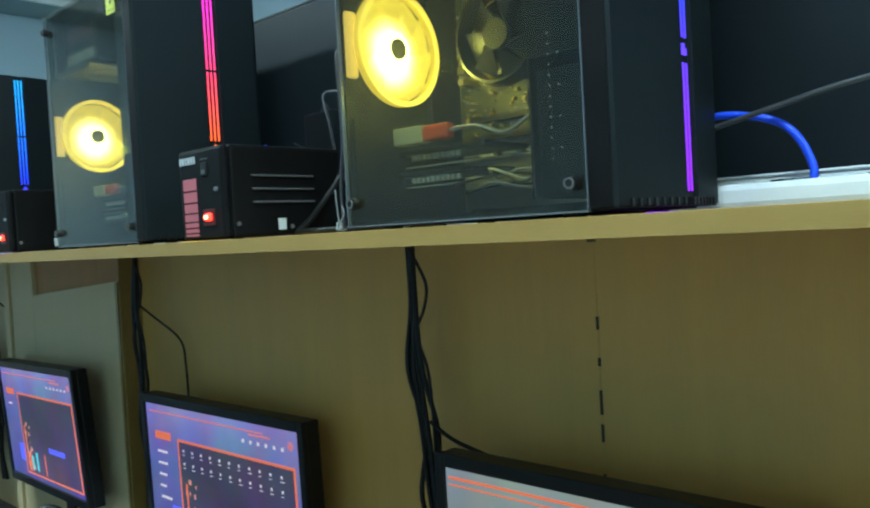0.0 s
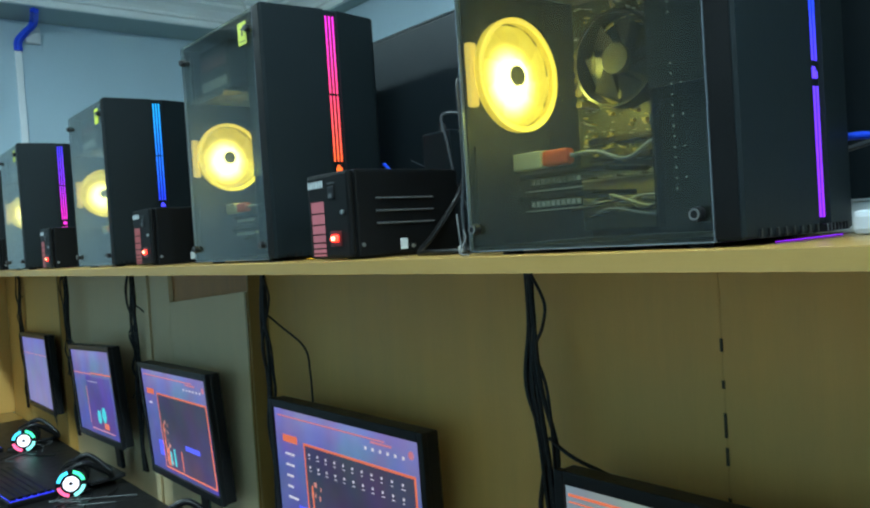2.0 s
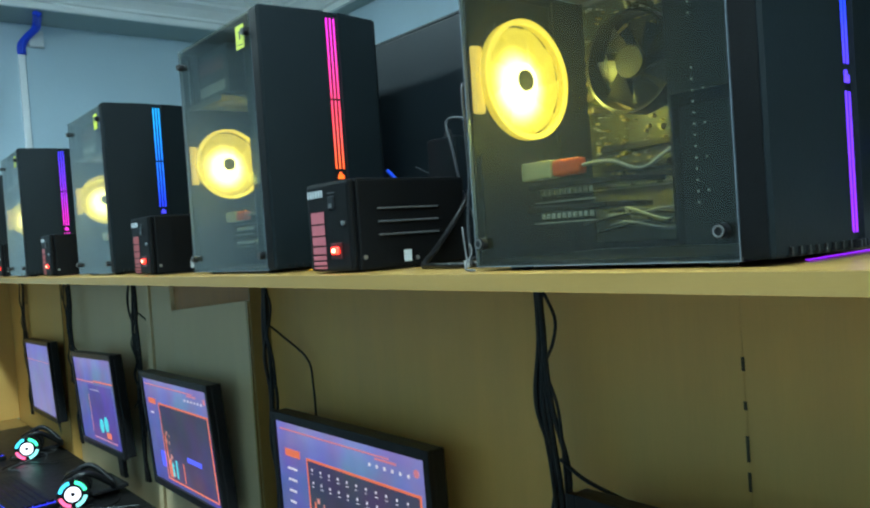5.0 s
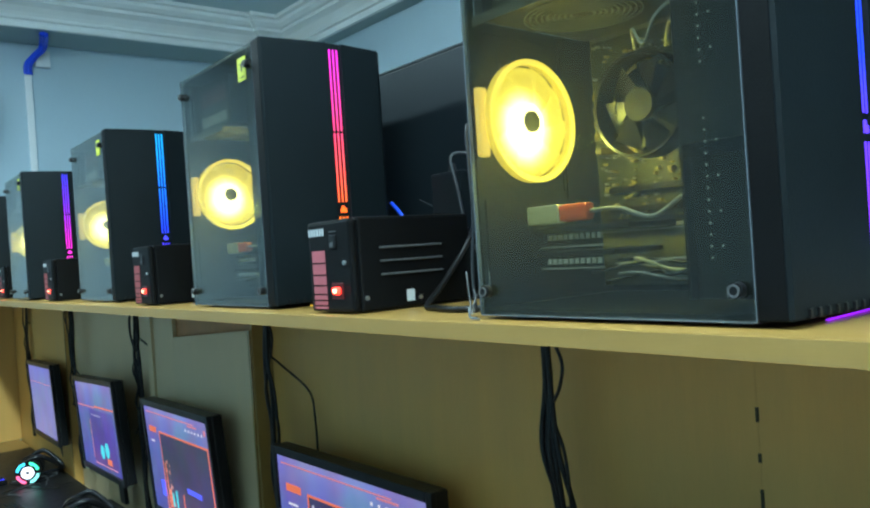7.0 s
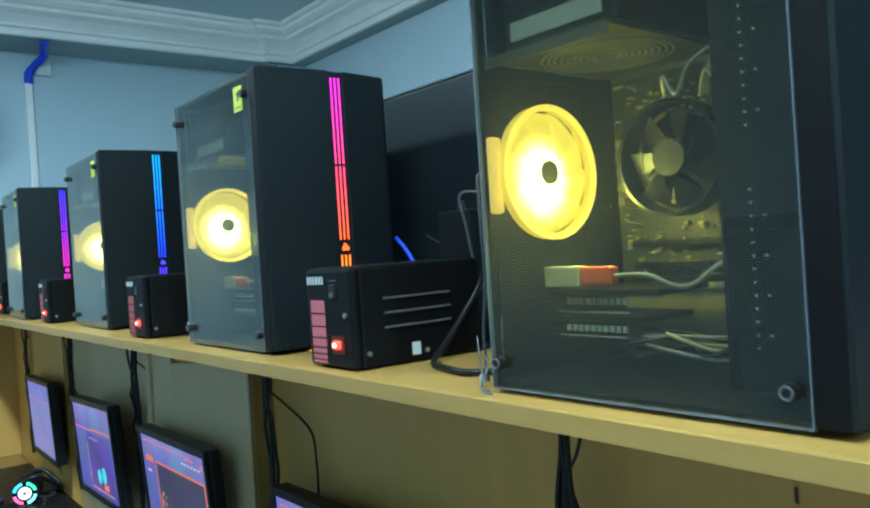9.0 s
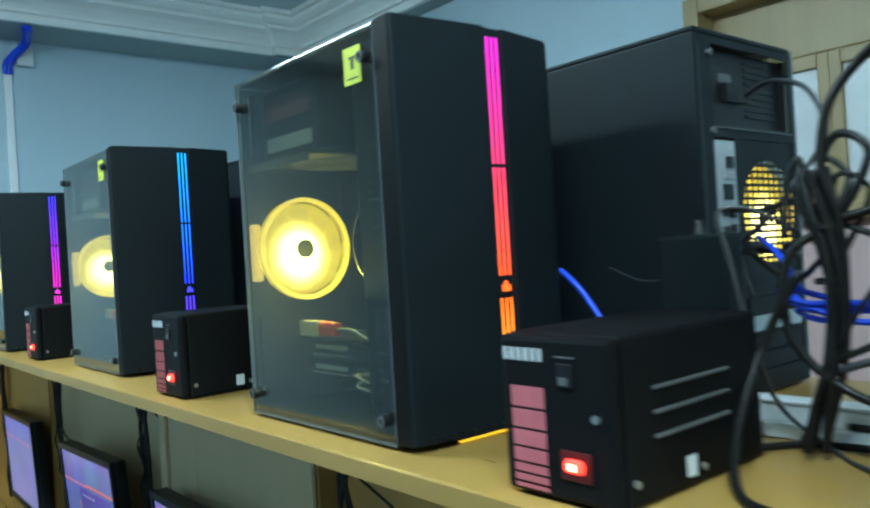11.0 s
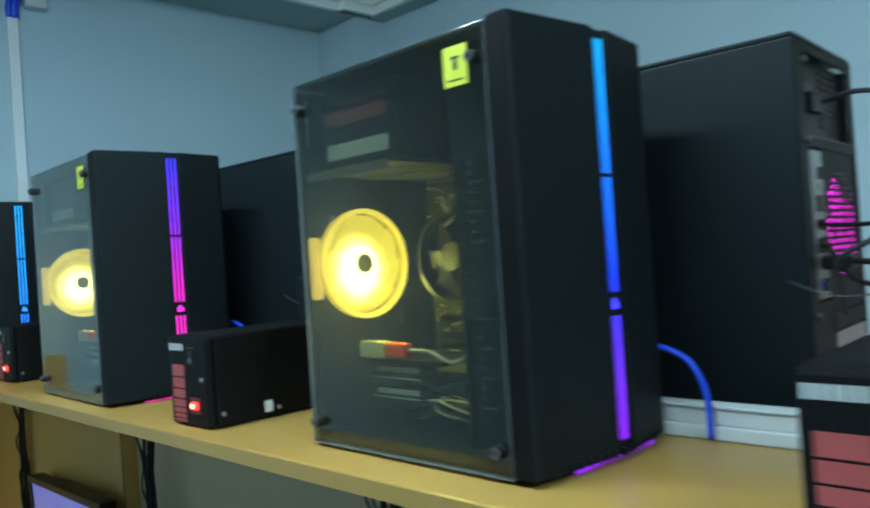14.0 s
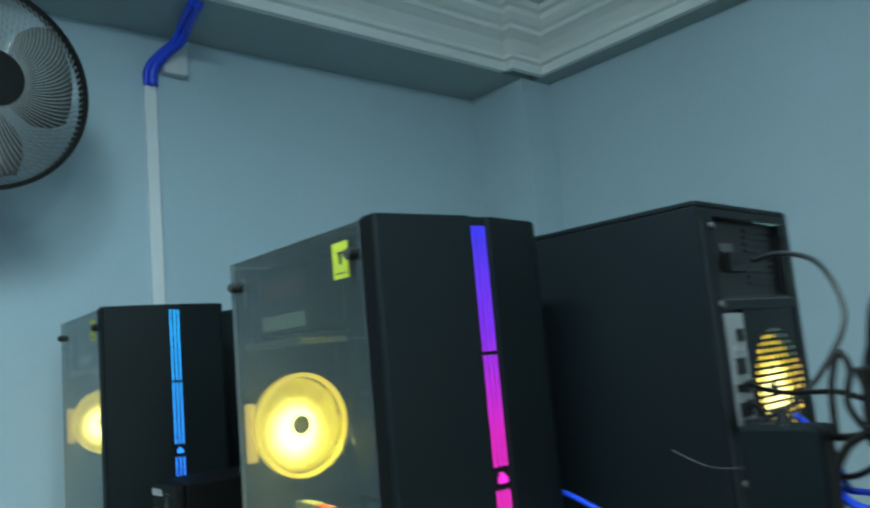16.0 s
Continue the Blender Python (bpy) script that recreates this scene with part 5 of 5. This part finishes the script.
# ---- cables down the back boards ----
def drop_cables(x, seed, side, tangled=False):
    rng = random.Random(seed)
    t = thing("hanging_cables", "black cables hanging from the shelf down behind the monitor", "cables", "hanging cables")
    y = 0.888
    u = lambda a: rng.uniform(-a, a)
    lean = 0.045 if side == 1 else 0.012
    for i in range(5):
        o = (i - 2) * 0.0045
        pts = [(x + o * 0.5, y + 0.008, SZ - ST - 0.001)]
        for k in range(1, 8):
            f = k / 7
            pts.append((x + o * (0.6 + 0.9 * abs(math.sin(3 * f + i))) + lean * f + u(0.009), y + 0.004 * (k % 2) + u(0.004), SZ - ST - 0.62 * f))
        cable(pts, rng.choice((0.0034, 0.0024, 0.0038)), RUBBER, "cable", t)
    cable([(x + 0.008, y, SZ - 0.03), (x + 0.034, y, SZ - 0.075), (x + 0.028, y, SZ - 0.11), (x + 0.012, y, SZ - 0.145), (x + 0.03, y, SZ - 0.2), (x + 0.035, y, SZ - 0.3), (x + 0.03, y + 0.004, SZ - 0.42)], 0.0024, RUBBER, "thin_cable", t)
    if tangled:
        for dx, w in ((-0.008, -0.034), (0.012, 0.022), (0.0, -0.02)):
            pts = [(x + dx, y - 0.004, SZ - 0.03)]
            for k in range(1, 9):
                pts.append((x + dx + w * (0.9 if k in (1, 2) else (-0.5 if k % 2 else 0.6)) + u(0.008), y - 0.004 + u(0.004), SZ - 0.03 - 0.048 * k))
            cable(pts, 0.0020, RUBBER, "thin_cable", t)
    if side == 1:
        cable([(x + 0.028, y, SZ - 0.265), (x + 0.07, y, SZ - 0.285), (x + 0.14, y, SZ - 0.300), (x + 0.20, y - 0.004, SZ - 0.315), (x + 0.215, y, SZ - 0.34)], 0.0028, RUBBER, "thin_cable", t)
    else:
        cable([(x + 0.0, y, SZ - 0.115), (x + 0.02, y + 0.03, SZ - 0.150), (x + 0.095, y + 0.045, SZ - 0.196), (x + 0.112, y + 0.045, SZ - 0.250), (x + 0.140, y + 0.03, SZ - 0.315)], 0.0024, RUBBER, "thin_cable", t)


for i, (x, s) in enumerate(((-0.565, 1), (-1.365, 2), (-2.22, 2), (-2.97, 1), (-3.75, 2))):
    drop_cables(x, 40 + i, s, i >= 2)


# ---- on the desks ----
SEGMENTS = [glow("ring_green", (0.05, 0.8, 0.4), 2), glow("ring_cyan", (0.05, 0.6, 0.9), 2), glow("ring_rose", (0.9, 0.1, 0.25), 2), glow("ring_aqua", (0.2, 0.75, 0.7), 2)]
CAPLIGHT = glow("cap_light", (0.85, 0.9, 1.0), 1.6)


def headset(x, y, rot):
    t = thing("headset", "black headset with a colour ring light on its earcup", "headset", "headsets on the desk")
    for s in (-1, 1):
        bm = bmesh.new()
        cyl(bm, (0, s * 0.055, 0.045), "y", 0.044, 0.03, 32)
        cup = part("earcup", bm, PLASTIC, t, smooth=False)
        bm = bmesh.new()
        cyl(bm, (0, s * 0.033, 0.045), "y", 0.040, 0.016, 32)
        part("cushion", bm, RUBBER, cup)
        for k, hue in enumerate(SEGMENTS):
            bm = bmesh.new()
            rows = []
            for q in range(9):
                a = math.radians(12 + k * 90 + 66 * q / 8)
                rows.append([bm.verts.new((r * math.cos(a), s * (0.0705 + d), 0.045 + r * math.sin(a))) for r, d in ((0.031, 0), (0.041, 0), (0.041, 0.002), (0.031, 0.002))])
            for q in range(8):
                for c in range(4):
                    bm.faces.new((rows[q][c], rows[q + 1][c], rows[q + 1][(c + 1) % 4], rows[q][(c + 1) % 4]))
            bmesh.ops.recalc_face_normals(bm, faces=bm.faces[:])
            part("ring_light", bm, hue, cup, "coloured ring light segment")
        bm = bmesh.new()
        ring(bm, (0, s * 0.0705, 0.045), 0.0065, 0.0225, 0.005, 32, "y")
        part("cap_light", bm, CAPLIGHT, cup, "white lit cap ring")
    bm = bmesh.new()
    tube(bm, [(0, -0.055, 0.085), (0.045, -0.05, 0.095), (0.10, -0.02, 0.05), (0.11, 0.0, 0.03), (0.10, 0.02, 0.05), (0.045, 0.05, 0.095), (0, 0.055, 0.085)], 0.009, 8)
    part("headband", bm, PLASTIC, t, smooth=True)
    t.matrix_world = pose(x, y, 0.7537, 0, 0, rot)


KEYGLOW = glow_ramp("keyboard_backlight", [(0, (0.05, 0.5, 0.4)), (1, (0.02, 0.03, 0.95)), (0.35, (0.3, 0.03, 0.8)), (0.7, (0.04, 0.06, 0.9))], "X", -0.21, 0.21, 1.7)


def keyboard(x, y, rot):
    t = thing("keyboard", "black keyboard with blue backlight on the desk", "keyboard", "keyboards on the desk")
    part("body", boxes((-0.22, 0.22, -0.07, 0.07, 0, 0.018), bevel=0.004), PLASTIC, t)
    part("backlight", boxes((-0.212, 0.212, -0.062, 0.062, 0.0181, 0.0195)), KEYGLOW, t, "coloured backlight")
    bm = bmesh.new()
    for r in range(6):
        for k in range(21):
            box(bm, -0.21 + k * 0.02, -0.1935 + k * 0.02, -0.061 + r * 0.0205, -0.0445 + r * 0.0205, 0.0196, 0.028)
    tagged(part("keys", bm, PLASTIC, t), kind="stuff")
    t.matrix_world = pose(x, y, 0.7537, 0, 0, rot)


for x, y in ((-3.19, 0.765), (-2.42, 0.735), (-1.70, 0.775), (-0.85, 0.775)):
    headset(x, y, 70)
for x in (-3.43, -2.61, -1.79, -0.97):
    t = thing("desk_mat", "large black cloth desk mat under keyboard and mouse", "desk mat", "desk mats")
    part("cloth", boxes((x - 0.4085, x + 0.4085, 0.35, 0.890, 0.7502, 0.7535), bevel=0.001), RUBBER, t)
for x in (-3.42, -2.62, -1.75, -0.95):
    keyboard(x, 0.60, 4)
for i, x in enumerate((-3.05, -2.28, -1.45, -0.6)):
    rng = random.Random(60 + i)
    t = thing("desk_cables", "pale tangled cables lying on the desk", "cables", "desk cables")
    for k in range(5):
        pts = [(x + rng.uniform(-0.22, 0.12), 0.80 + rng.uniform(-0.16, 0.06), 0.757) for _ in range(5)]
        cable(sorted(pts), 0.0022, LOUVRE if k in (1, 3) else RUBBER, "cable", t)
